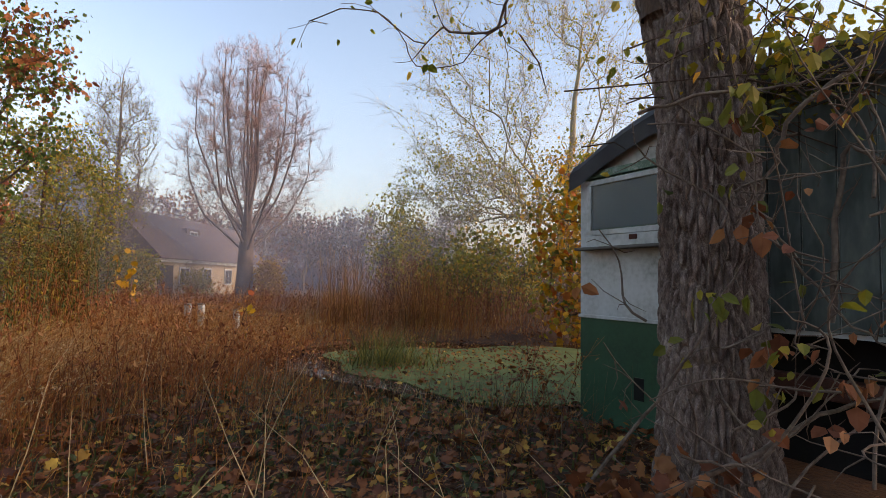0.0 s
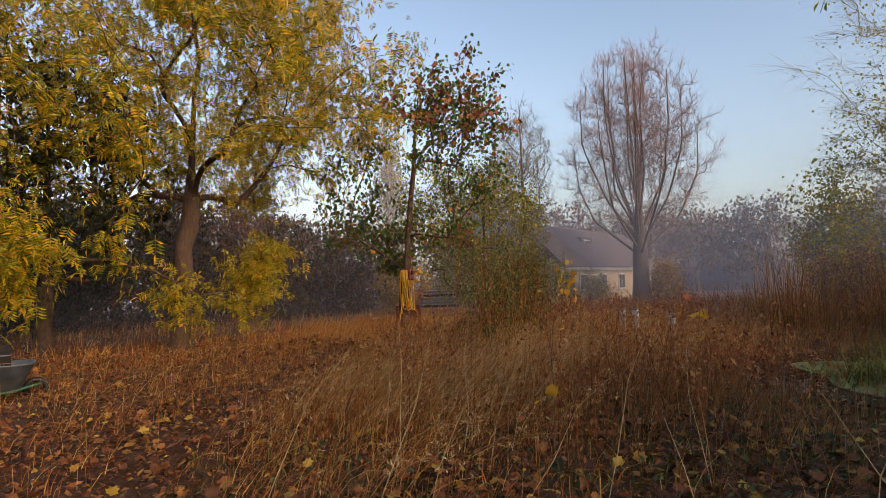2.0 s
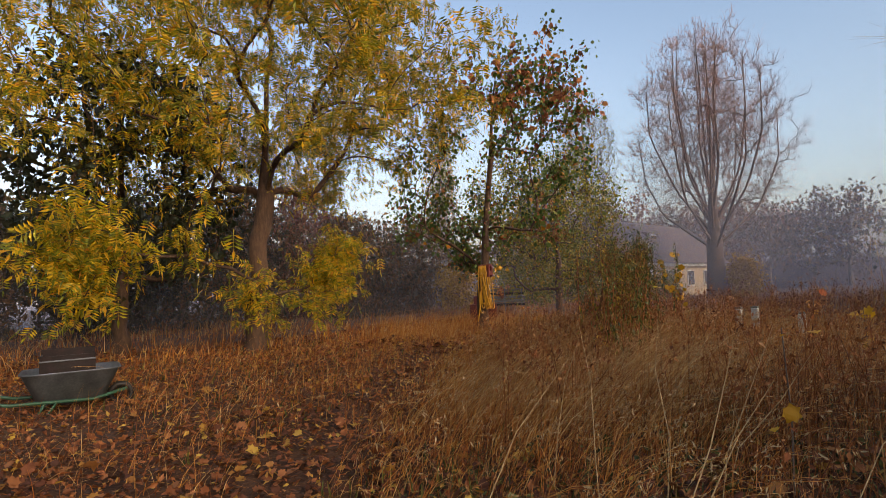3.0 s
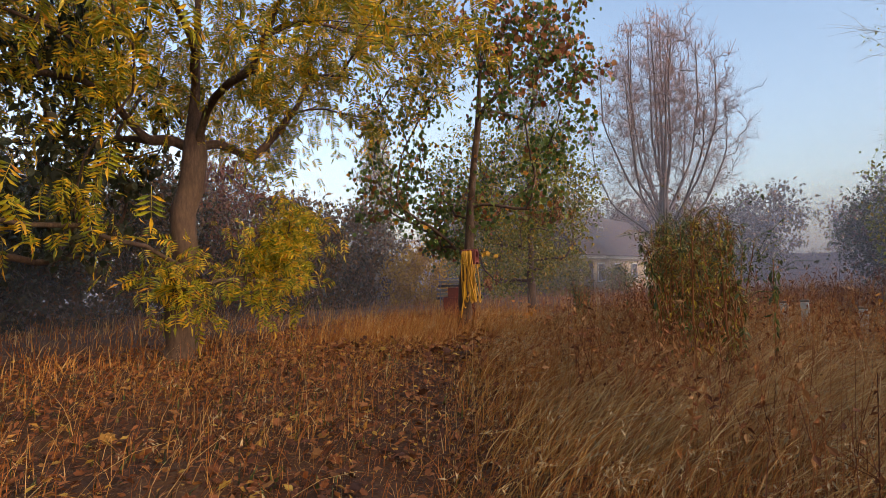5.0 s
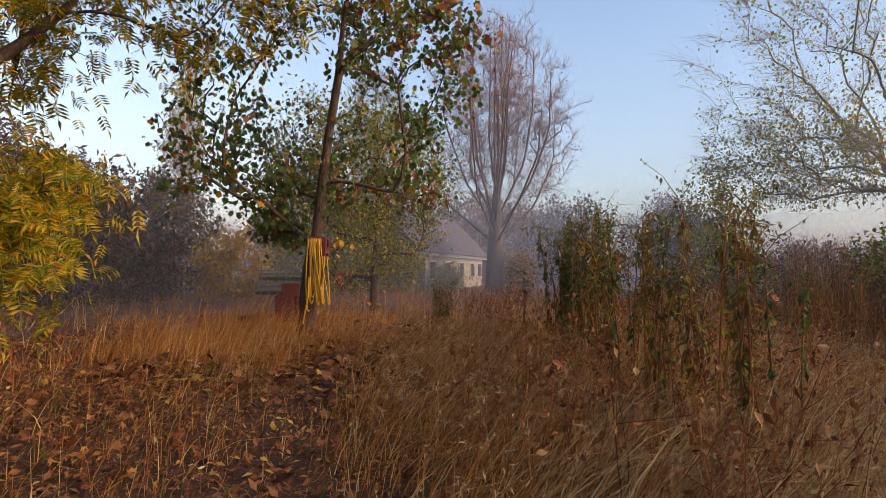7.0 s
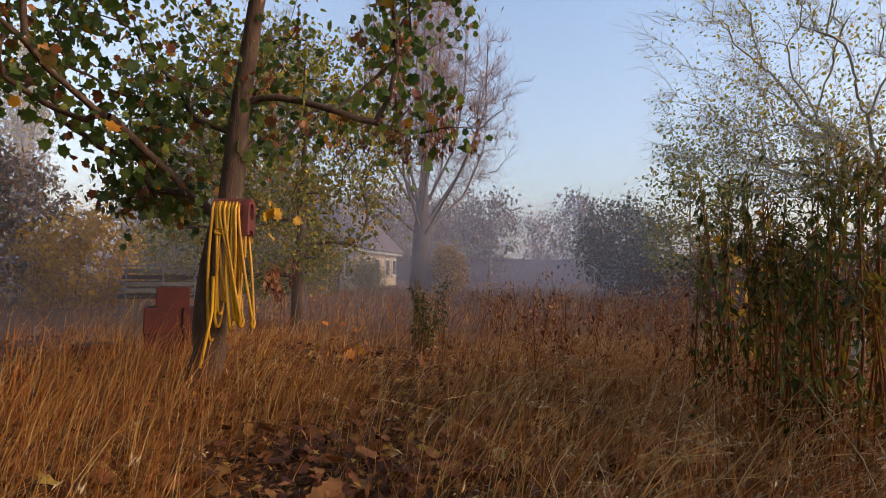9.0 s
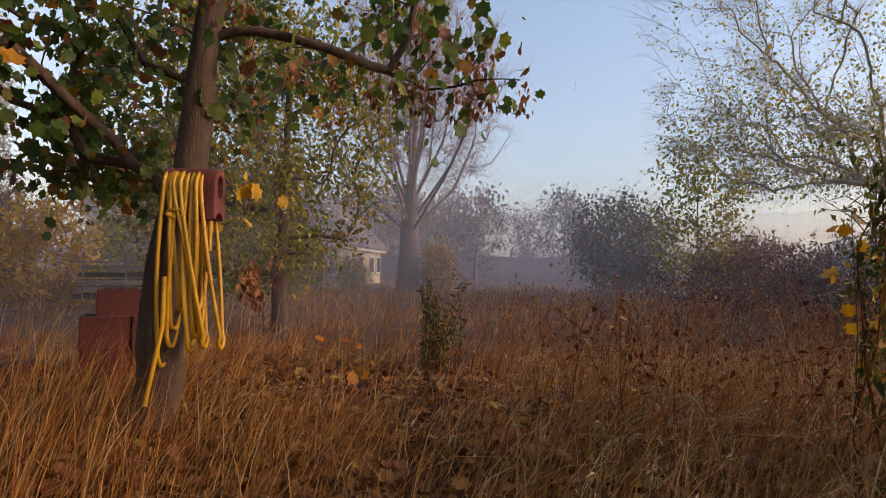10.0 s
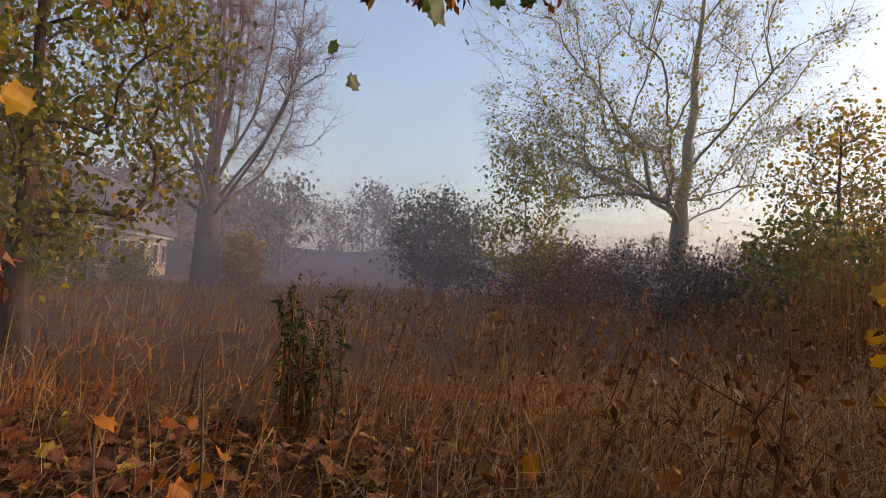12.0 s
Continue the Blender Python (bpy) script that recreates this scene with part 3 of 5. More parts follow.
def maple():
    th = tree("maple_tree", "young maple with dark green and rusty leaves")
    b = base(-10.15, 8.74, 0.1)
    bag = Bag()
    top = b + (0.6, 0.1, 5.6)
    tg = np.vstack([
        [b + (0.9, 0.1, 2.3), b + (1.5, 0.25, 2.35), b + (2.0, 0.35, 2.2), b + (-0.8, 0.3, 2.2), b + (-1.5, 0.2, 2.3), b + (0.4, -0.9, 2.5), b + (0.3, 1.2, 2.6), b + (-2.2, -0.4, 2.5), b + (2.0, 1.4, 4.0), b + (-1.6, -1.2, 3.2)],
        ball_points(190, b + (0.05, 0.4, 4.3), (2.45, 2.5, 2.6), 0.4, b[2] + 2.0),
        ball_points(44, b + (1.3, 1.2, 5.3), (1.4, 1.4, 1.6), 0.2), ball_points(26, b + (-1.3, -0.2, 2.7), (1.0, 0.8, 0.6), 0.2),
        ball_points(22, b + (-0.9, 0.5, 1.8), (0.6, 0.4, 0.35), 0.2), ball_points(14, b + (1.6, 0.5, 2.35), (0.4, 0.25, 0.2), 0.2)])
    tg = tg[(tg[:, 0] < b[0] + 0.5) | (tg[:, 2] > b[2] + 3.4) | (np.arange(len(tg)) < 10) | (rng.uniform(0, 1, len(tg)) < 0.35)]
    tg = tg[clear_of_path(tg[:, 0], tg[:, 1], 1.0) | (tg[:, 2] > 3.5)]
    tips = grow(bag, [b, b + (0.05, 0, 0.9), b + (0.2, 0, 2.0), top], 0.118, tg, 0.005, first=0.28, arch=0.3, sides=16, limb=0.28, keep=0.8)
    bag.out("trunk", BARK_BROWN, th)
    lb = Bag()
    spread_leaves(lb, twig_points(tips, 8500, 0.14), 0.066, LOBED, droop=0.8)
    lb.out("crown", LEAF_MAPLE, th, False)
    rb = Bag()
    spread_leaves(rb, twig_points(tips[(tips[:, 2] > b[2] + 4.6) & (tips[:, 0] > b[0])], 700, 0.12), 0.1, LOBED, droop=0.8)
    spread_leaves(rb, twig_points(tips, 380, 0.14), 0.06, LOBED, droop=0.9)
    rb.out("reddish_foliage", LEAF_RUST, th, False)
    # hanging bunches of dry winged seeds
    low = tips[(tips[:, 0] > b[0] + 0.3) & (tips[:, 2] < b[2] + 3.2)]
    at = np.concatenate([twig_points(low, 34, 0.05), b + (0.5, 0.2, 1.12) + rng.normal(0, 0.06, (5, 3)), b + (1.7, 0.5, 2.3) + rng.normal(0, 0.1, (4, 3))])
    for p in at:
        sb_ = Bag()
        n = 26
        q = p + np.stack([rng.normal(0, 0.025, n), rng.normal(0, 0.025, n), -np.linspace(0.02, 0.22, n)], -1)
        spread_leaves(sb_, q, 0.045, OVAL, droop=0.8)
        tagged(sb_.out("seed_bunch", LEAF_RUST, th, False), kind="stuff")
    for p in b + (0.52, 0.14, 1.42) + rng.normal(0, (0.1, 0.06, 0.08), (12, 3)):
        ob = Bag()
        spread_leaves(ob, p[None], 0.068, LOBED, droop=0.8)
        ob.out("autumn_leaf", LEAF_YELLOW, th, False)


maple()


def big_trunk_tree():
    """The thick furrowed trunk beside the trailer."""
    th = tree("old_poplar", "thick trunk with deeply furrowed bark beside the trailer")
    b = base(1.47, 3.28, 0.2)
    ns, nz = 420, 380
    a = np.linspace(0, 2 * np.pi, ns, endpoint=False)
    zs = np.linspace(0, 5.2, nz)
    v = np.zeros((nz, ns, 3))
    for i, z in enumerate(zs):
        r0 = 0.265 - 0.014 * z + 0.1 * math.exp(-z * 2.4) + 0.04 * math.exp(-((z - 3.2) / 0.5) ** 2)
        cx, cy = -0.02 * z - 0.09 * max(0.0, z - 2.4) ** 2, 0.02 * z
        for j, t in enumerate(a):
            c, s = math.cos(t), math.sin(t)
            warp = 0.35 * noise.noise(Vector((c * 1.5, s * 1.5, z * 2.2)))
            u = Vector((c * 7.0 + warp, s * 7.0 + warp, z * 4.6 + warp))
            d1 = noise.voronoi(u, distance_metric="DISTANCE")[0]
            crack = min(1.0, (d1[1] - d1[0]) * 2.8)
            plates = noise.noise(Vector((c * 9, s * 9, z * 10)))
            r = r0 * (1 + 0.07 * noise.noise(Vector((c, s, z * 0.6)))) + 0.05 * crack ** 0.6 + 0.01 * plates + 0.006 * noise.noise(Vector((c * 34, s * 34, z * 30)))
            v[i, j] = (cx + r * c, cy + r * s, z)
    i, j = np.meshgrid(np.arange(nz - 1), np.arange(ns), indexing="ij")
    k = (j + 1) % ns
    f = np.stack([i * ns + j, i * ns + k, (i + 1) * ns + k, (i + 1) * ns + j], -1).reshape(-1, 4)
    raw("trunk", v.reshape(-1, 3) + b, f, BARK_OLD, th, True)
    bag = Bag()
    top = b + (-0.75, 0.1, 4.6)
    tg = np.vstack([
        ball_points(40, b + (-1.7, 0.5, 3.3), (1.2, 0.6, 0.45), 0.2), ball_points(60, b + (0.2, 0.6, 5.0), (2.6, 2.5, 1.0), 0.3),
        ball_points(26, b + (0.6, -0.1, 2.85), (0.6, 0.4, 0.5), 0.2)])
    tips = grow(bag, [b + (-0.33, 0, 3.1), b + (-0.45, 0, 3.5), b + (-0.6, 0, 4.2), top], 0.06, tg, 0.0022, first=0.1, arch=0.1, limb=0.2)
    bag.out("limb", BARK_BROWN, th)
    lb, tw_bag = Bag(), Bag()
    spread_leaves(lb, twig_points(tips, 150, 0.06), 0.055, BROAD)
    dense = b + (0.5, -0.1, 2.8) + rng.normal(0, (0.45, 0.3, 0.22), (1100, 3))
    spread_leaves(lb, dense[dense[:, 2] > b[2] + 2.4], 0.05, BROAD)
    for p in dense[:70]:
        d = rng.normal(0, (0.35, 0.2, 0.25), 3)
        tube(tw_bag, [p - d, p + rng.normal(0, 0.04, 3), p + d], [0.006, 0.005, 0.002], 4)
    tagged(tw_bag.out("twigs", BARK_BROWN, th), kind="stuff")
    lb.out("crown", LEAF_OLIVE, th, False)


big_trunk_tree()

# trees and large shrubs round the meadow
plain_tree("shrub_tree", "leafy small tree with olive-yellow leaves", -11.4, 13.7, 5.6, 0.11, (-0.7, 0.2, 3.2), (2.5, 2.5, 2.5), 320, 0.006, BARK_BROWN,
           [(19000, 0.068, BROAD, LEAF_OLIVE, 0.2, "crown")], cut=0.6, first=0.12)
plain_tree("yew_tree", "dark leafy tree with drooping branches", -13.7, 2.5, 6.2, 0.13, (0, 0, 3.6), (2.4, 2.4, 2.8), 240, 0.007, BARK_BROWN,
           [(8000, 0.11, BROAD, LEAF_DARK, 0.2, "crown")], cut=1.0, first=0.15)
plain_tree("leaning_tree", "tall tree with yellow-green autumn leaves", -16.0, -3.4, 8.5, 0.2, (0, 0, 5.2), (3.2, 3.2, 3.6), 240, 0.008, BARK_BROWN,
           [(2800, 0.26, PINNATE, LEAF_ASH, 0.22, "crown")], cut=1.6)
plain_tree("sapling", "slender sapling with pale yellow-green leaves", -2.75, 20.8, 4.6, 0.05, (0, 0, 2.7), (1.3, 1.3, 2.1), 120, 0.005, BARK_PALE,
           [(3200, 0.09, BROAD, LEAF_BIRCH, 0.18, "crown")], cut=0.5)
plain_tree("willow_bush", "yellow-green bush beyond the pond", 0.2, 14.5, 2.6, 0.08, (0.3, 0, 1.4), (1.9, 1.6, 1.3), 200, 0.005, BARK_BROWN,
           [(6500, 0.09, BROAD, LEAF_OLIVE, 0.18, "crown")], cut=0.2, first=0.08)
plain_tree("maple_bush", "orange and yellow maple bush beside the trailer", 2.35, 10.8, 4.2, 0.07, (0, 0, 2.1), (1.1, 1.1, 2.0), 150, 0.005, BARK_BROWN,
           [(1000, 0.11, LOBED, LEAF_YELLOW, 0.2, "crown"), (500, 0.11, LOBED, LEAF_ORANGE, 0.2, "orange_leaves"), (1300, 0.1, BROAD, LEAF_OLIVE, 0.22, "green_leaves")], cut=0.3, first=0.1)
plain_tree("dark_bush", "dark green bush with a reddish top", -2.85, 28.6, 4.7, 0.1, (0, 0, 2.2), (2.2, 2.2, 2.1), 260, 0.008, BARK_BROWN,
           [(9000, 0.11, BROAD, LEAF_WOODS, 0.3, "crown"), (900, 0.1, BROAD, LEAF_PINK, 0.35, "reddish_foliage")], cut=0.1, first=0.08)
plain_tree("edge_tree", "tree with sparse yellow leaves against the bright sky", 3.0, 16.6, 5.6, 0.08, (0.2, 0, 3.3), (1.7, 1.6, 2.3), 170, 0.006, BARK_BROWN,
           [(2000, 0.085, LOBED, LEAF_YELLOW, 0.25, "crown"), (3000, 0.08, BROAD, LEAF_OLIVE, 0.25, "green_leaves")], cut=0.8)


def bush(label, x, y, rx, ry, h, mat, count, size=0.1, name="bush", group="hedge bushes round the meadow"):
    th = tree(name, label, "bush", group)
    b = base(x, y)
    bag = Bag()
    pts = ball_points(110, b + (0, 0, h * 0.45), (rx, ry, h * 0.55), 0.3, b[2] + 0.1)
    tips = grow(bag, [b, b + (0.03, 0, h * 0.15), b + (0.05, 0.05, h * 0.4), b + (0.1, 0, h * 0.8)], 0.05, pts, 0.006, first=0.05)
    bag.out("stems", TWIG, th)
    lb = Bag()
    spread_leaves(lb, twig_points(tips, count, 0.2), size, OVAL if h > 2 else BROAD)
    lb.out("crown", mat, th, False)


HEDGE = [
    ("misty grey-green hedge bush", -21, 6, 2.4, 2.2, 3.6, LEAF_HEDGE), ("dark hedge bush in mist", -21.5, 2.2, 2.3, 2.2, 3.4, LEAF_DARK),
    ("reddish brown hedge bush", -21, 10, 2.4, 2.2, 4.3, LEAF_REDDISH), ("misty grey-green hedge bush", -19.5, 13.5, 2.2, 2.2, 3.2, LEAF_HEDGE),
    ("yellow bush in mist", -17.8, 16.2, 1.5, 1.5, 2.4, LEAF_YELLOW), ("grey hedge bush in mist", -22, 17.5, 2.4, 2.4, 3.6, LEAF_HEDGE),
    ("dark hedge bush in mist", -22.5, -2, 2.6, 2.4, 3.6, LEAF_DARK), ("grey hedge bush in mist", -22, -7, 2.8, 2.4, 3.4, LEAF_HEDGE),
    ("small orange autumn bush", -10.35, 27.2, 0.6, 0.6, 2.1, LEAF_YELLOW),
    ("yellow-green bush by the farmhouse wall", -13.5, 26.0, 0.6, 0.7, 1.3, LEAF_OLIVE),
    ("dark tangled bramble mound", 1.0, 17.0, 2.2, 1.6, 1.9, LEAF_HEDGE), ("dark tangled bramble mound", 4.6, 12.6, 1.5, 1.6, 1.9, LEAF_DARK),
    ("reddish tangled bramble mound", 3.4, 18.6, 1.8, 1.5, 1.7, LEAF_REDDISH), ("dark tangled bramble mound", 7.2, 16.8, 2.6, 2.2, 2.6, LEAF_DARK),
    ("dark tangled bramble mound", -1.6, 23.5, 2.4, 1.5, 1.7, LEAF_HEDGE),
    ("reddish brown bramble mound", -2.2, 19.4, 1.7, 1.3, 1.9, LEAF_REDDISH), ("brown tangled bramble mound", -0.4, 18.0, 1.7, 1.4, 1.9, LEAF_HEDGE),
    ("dark hedge bush in mist", -24.5, 4.5, 2.6, 2.4, 5.0, LEAF_HEDGE), ("dark hedge bush in mist", -24.5, 9, 2.6, 2.4, 4.6, LEAF_DARK), ("dark hedge bush in mist", -24, 13, 2.6, 2.4, 4.4, LEAF_HEDGE),
    ("dark hedge bush in mist", -25, 0, 2.6, 2.4, 4.8, LEAF_DARK), ("dark hedge bush in mist", -25, -4.5, 2.6, 2.6, 4.6, LEAF_HEDGE), ("dark hedge bush in mist", -24, -10, 2.8, 2.6, 4.6, LEAF_DARK),
    ("grey-green hedge bush in mist", -20, 8, 2.0, 1.9, 3.6, LEAF_HEDGE), ("dark green hedge bush in mist", -20.5, 4.2, 2.0, 1.9, 3.4, LEAF_DARK), ("brown hedge bush in mist", -19.5, 11.6, 2.0, 1.9, 3.3, LEAF_HEDGE), ("dark hedge bush in mist", -20.5, 0.2, 2.0, 1.9, 3.5, LEAF_HEDGE),
    ("hedge bush in mist", 10, 20, 2.8, 2.6, 3.0, LEAF_HEDGE), ("reddish hedge bush in mist", 1.6, 26.0, 2.2, 1.8, 2.6, LEAF_REDDISH), ("hedge bush in mist", 5.6, 26.5, 2.4, 2.0, 2.9, LEAF_HEDGE), ("reddish hedge bush in mist", 9.5, 25.5, 2.4, 2.0, 2.8, LEAF_REDDISH), ("hedge bush in mist", -17.5, 20.5, 1.8, 1.8, 3.0, LEAF_OLIVE), ("yellow-green bush by the farmhouse gable", -16.8, 22.6, 1.7, 1.1, 3.4, LEAF_OLIVE), ("yellow-green bush by the farmhouse gable", -14.7, 22.9, 1.0, 0.9, 2.3, LEAF_OLIVE),
]
for lab, x, y, rx, ry, h, mat in HEDGE:
    h = h * 1.3 if x < -19 else h
    bush(lab, x, y, rx, ry, h, mat, 7800 if x < -19 else 5200, 0.055 if h < 2 else 0.16 if x < -19 else 0.13)


def far_tree(x, y, h, w, mat, leafy):
    th = tree("far_tree", "pale distant tree in the mist", group="distant trees")
    b = np.array((x, y, 0.0))
    bag = Bag()
    pts = ball_points(60, b + (0, 0, h * 0.58), (w, w, h * 0.42), 0.3)
    tips = grow(bag, [b, b + (0, 0, h * 0.2), b + (0.2, 0, h * 0.4), b + (0.3, 0, h * 0.85)], h * 0.02, pts, 0.03, first=0.2, sides=6)
    bag.out("trunk", BARK_GREY, th)
    lb = Bag()
    spread_leaves(lb, twig_points(tips, leafy, 0.5), 0.3, OVAL)
    lb.out("crown", mat, th, False)


for x, y, h, w, mat, leafy in ((-9.3, 46.0, 7.6, 2.4, LEAF_HEDGE, 2200), (-11.6, 47.2, 7.0, 2.2, LEAF_HEDGE, 1900), (-2.3, 51.0, 8.0, 2.3, LEAF_HEDGE, 2200),
                               (-5.1, 55.0, 6.3, 1.4, LEAF_REDDISH, 900), (-14.5, 50.0, 7.2, 2.2, LEAF_PINK, 1200), (-17.5, 48.0, 8.0, 2.4, LEAF_HEDGE, 1500),
                               (-20.5, 45.5, 8.0, 2.6, LEAF_HEDGE, 2000), (-23.5, 43.5, 8.6, 2.6, LEAF_REDDISH, 2000), (-27.0, 42.0, 8.2, 2.6, LEAF_HEDGE, 2000), (-13.6, 43.5, 6.6, 2.2, LEAF_HEDGE, 1700), (-16.6, 42.0, 7.0, 2.3, LEAF_REDDISH, 1800)):
    far_tree(x, y, h, w, mat, leafy)
for k in range(34):
    ang = radians(-58 + k * 3.4 + rng.uniform(-1.6, 1.6))
    dist = rng.uniform(72, 108)
    h = rng.uniform(5, 9.5) if ang < radians(-14) else rng.uniform(3, 4.6)
    far_tree(-5 + dist * math.sin(ang), 4 + dist * math.cos(ang), h, h * rng.uniform(0.4, 0.65), (LEAF_HEDGE, LEAF_REDDISH, LEAF_HEDGE, LEAF_OLIVE)[k % 4], 1300)


def far_poplars():
    for x, y, h in ((-34.5, 31, 14.5), (-36.5, 33.5, 15.5), (-32.8, 29.5, 13.5), (-31, 16, 12)):
        th = tree("lombardy_poplar", "tall narrow poplar pale in the mist", group="poplars behind the hedge")
        b = base(x, y)
        bag = Bag()
        tips = grow(bag, [b, b + (0, 0, h * 0.3), b + (0.1, 0, h * 0.6), b + (0, 0, h * 0.95)], 0.25, ball_points(200, b + (0, 0, h * 0.55), (1.3, 1.3, h * 0.45), 0.3), 0.015, first=0.08, arch=1.4)
        bag.out("trunk", BARK_GREY, th)
        lb = Bag()
        spread_leaves(lb, twig_points(tips, 2000, 0.3), 0.22, OVAL)
        lb.out("crown", LEAF_OLIVE, th, False)


far_poplars()

# low dark heath rise behind the meadow
bag = Bag()
xs = np.linspace(-60, 60, 90)
prof = 2.35 + 0.18 * np.sin(xs * 0.21) + 0.12 * np.sin(xs * 0.53 + 1)
vv = np.concatenate([np.stack([xs, 46 - 0.004 * xs ** 2 + 0 * xs, 0 * xs], -1), np.stack([xs, 50 - 0.004 * xs ** 2, prof], -1), np.stack([xs, 56 - 0.004 * xs ** 2, 0 * xs], -1)])
ii = np.arange(89)
bag.add(vv, np.vstack([np.stack([ii, ii + 1, ii + 91, ii + 90], -1), np.stack([ii + 90, ii + 91, ii + 181, ii + 180], -1)]))
tagged(bag.out("backdrop", FIELD), "low dark heath bank behind the meadow", "bank", kind="structure")


# ---- the farmhouse in the mist ----
def prism(bm, x0, x1, y0, y1, z0, z1, along="y"):
    """A gabled roof over a plan, with its ridge along one axis."""
    if along == "y":
        xm = (x0 + x1) / 2
        v = [bm.verts.new(p) for p in ((x0, y0, z0), (x1, y0, z0), (xm, y0, z1), (x0, y1, z0), (x1, y1, z0), (xm, y1, z1))]
    else:
        ym = (y0 + y1) / 2
        v = [bm.verts.new(p) for p in ((x0, y1, z0), (x0, y0, z0), (x0, ym, z1), (x1, y1, z0), (x1, y0, z0), (x1, ym, z1))]
    for f in ((0, 1, 2), (4, 3, 5), (0, 2, 5, 3), (2, 1, 4, 5), (1, 0, 3, 4)):
        bm.faces.new([v[i] for i in f])
    bmesh.ops.recalc_face_normals(bm, faces=bm.faces)
    return bm


def window(parent, x, y, z, w, h, name="window"):
    """A window on a wall that faces +x."""
    p = boxed(name, PAINT_WHITE, parent, x, x + 0.06, y - w / 2, y + w / 2, z, z + h, 0.01)
    boxed("pane", GLASS_DARK, p, x + 0.05, x + 0.075, y - w / 2 + 0.08, y - 0.03, z + 0.08, z + h - 0.08, 0)
    boxed("pane", GLASS_DARK, p, x + 0.05, x + 0.075, y + 0.03, y + w / 2 - 0.08, z + 0.08, z + h - 0.08, 0)
    boxed("sill", PLASTER, p, x, x + 0.14, y - w / 2 - 0.06, y + w / 2 + 0.06, z - 0.06, z, 0.01)


def farmhouse():
    h = empty("farmhouse", Matrix.Identity(4), "cream farmhouse wing with a grey tiled roof in the mist", "house")
    boxed("wall", PLASTER, h, -18.6, -14.6, 24.3, 36.8, 0.0, 2.0, 0.02)
    boxed("eave_board", PAINT_WHITE, h, -14.6, -14.3, 24.1, 37.0, 1.9, 2.06, 0.01)
    part("roof", prism(bmesh.new(), -19.0, -14.1, 24.0, 37.1, 2.06, 4.5), TILE, h)
    for y in (26.8, 29.2, 31.8, 34.2, 35.9):
        window(h, -14.6, y, 0.75, 0.95, 0.95)
    # gateway's inner shade as a near-black slab on the uncut wall
    boxed("gate_shade", DARK, h, -14.62, -14.57, 24.5, 25.8, 0.1, 1.75, 0.01)
    d = part("dormer", box(bmesh.new(), -16.9, -15.6, 28.8, 30.2, 2.6, 3.9, 0.02), TILE, h)
    boxed("dormer_frame", PAINT_WHITE, d, -15.6, -15.55, 29.1, 29.9, 2.85, 3.75, 0.01)
    boxed("pane", GLASS_DARK, d, -15.56, -15.54, 29.17, 29.48, 2.92, 3.68, 0)
    boxed("pane", GLASS_DARK, d, -15.56, -15.54, 29.52, 29.83, 2.92, 3.68, 0)


farmhouse()


def barn():
    m = Matrix.Translation((-22.4, 28.4, 0)) @ Matrix.Rotation(radians(25), 4, "Z")
    h = empty("barn", m, "tall grey barn with a steep boarded gable in the mist", "barn")
    boxed("wall", GABLE, h, -3.1, 3.1, 0, 11, 0, 3.3, 0.02)
    part("roof", prism(bmesh.new(), -3.6, 3.6, -0.25, 11.3, 3.2, 8.2), TILE, h)
    for k in range(21):
        # upright boards of the gable, each cut to the roof's slope
        x0, x1 = -3.05 + 0.29 * k, -3.05 + 0.29 * k + 0.275
        top = 3.25 + 4.75 * (1 - max(abs(x0), abs(x1)) / 3.4)
        boxed("board", GABLE, h, x0, x1, -0.3 - 0.012 * (k % 2), -0.25, 2.9, top, 0.004)
    boxed("loft_door", BLUE, h, -0.55, 0.55, -0.36, -0.3, 4.6, 6.6, 0.02)
    boxed("loft_shutter", BLUE, h, 0.75, 1.35, -0.36, -0.3, 4.4, 5.4, 0.02)
    boxed("door", WOOD_OLD, h, -1.4, 1.4, -0.08, 0.05, 0, 2.6, 0.02)


barn()


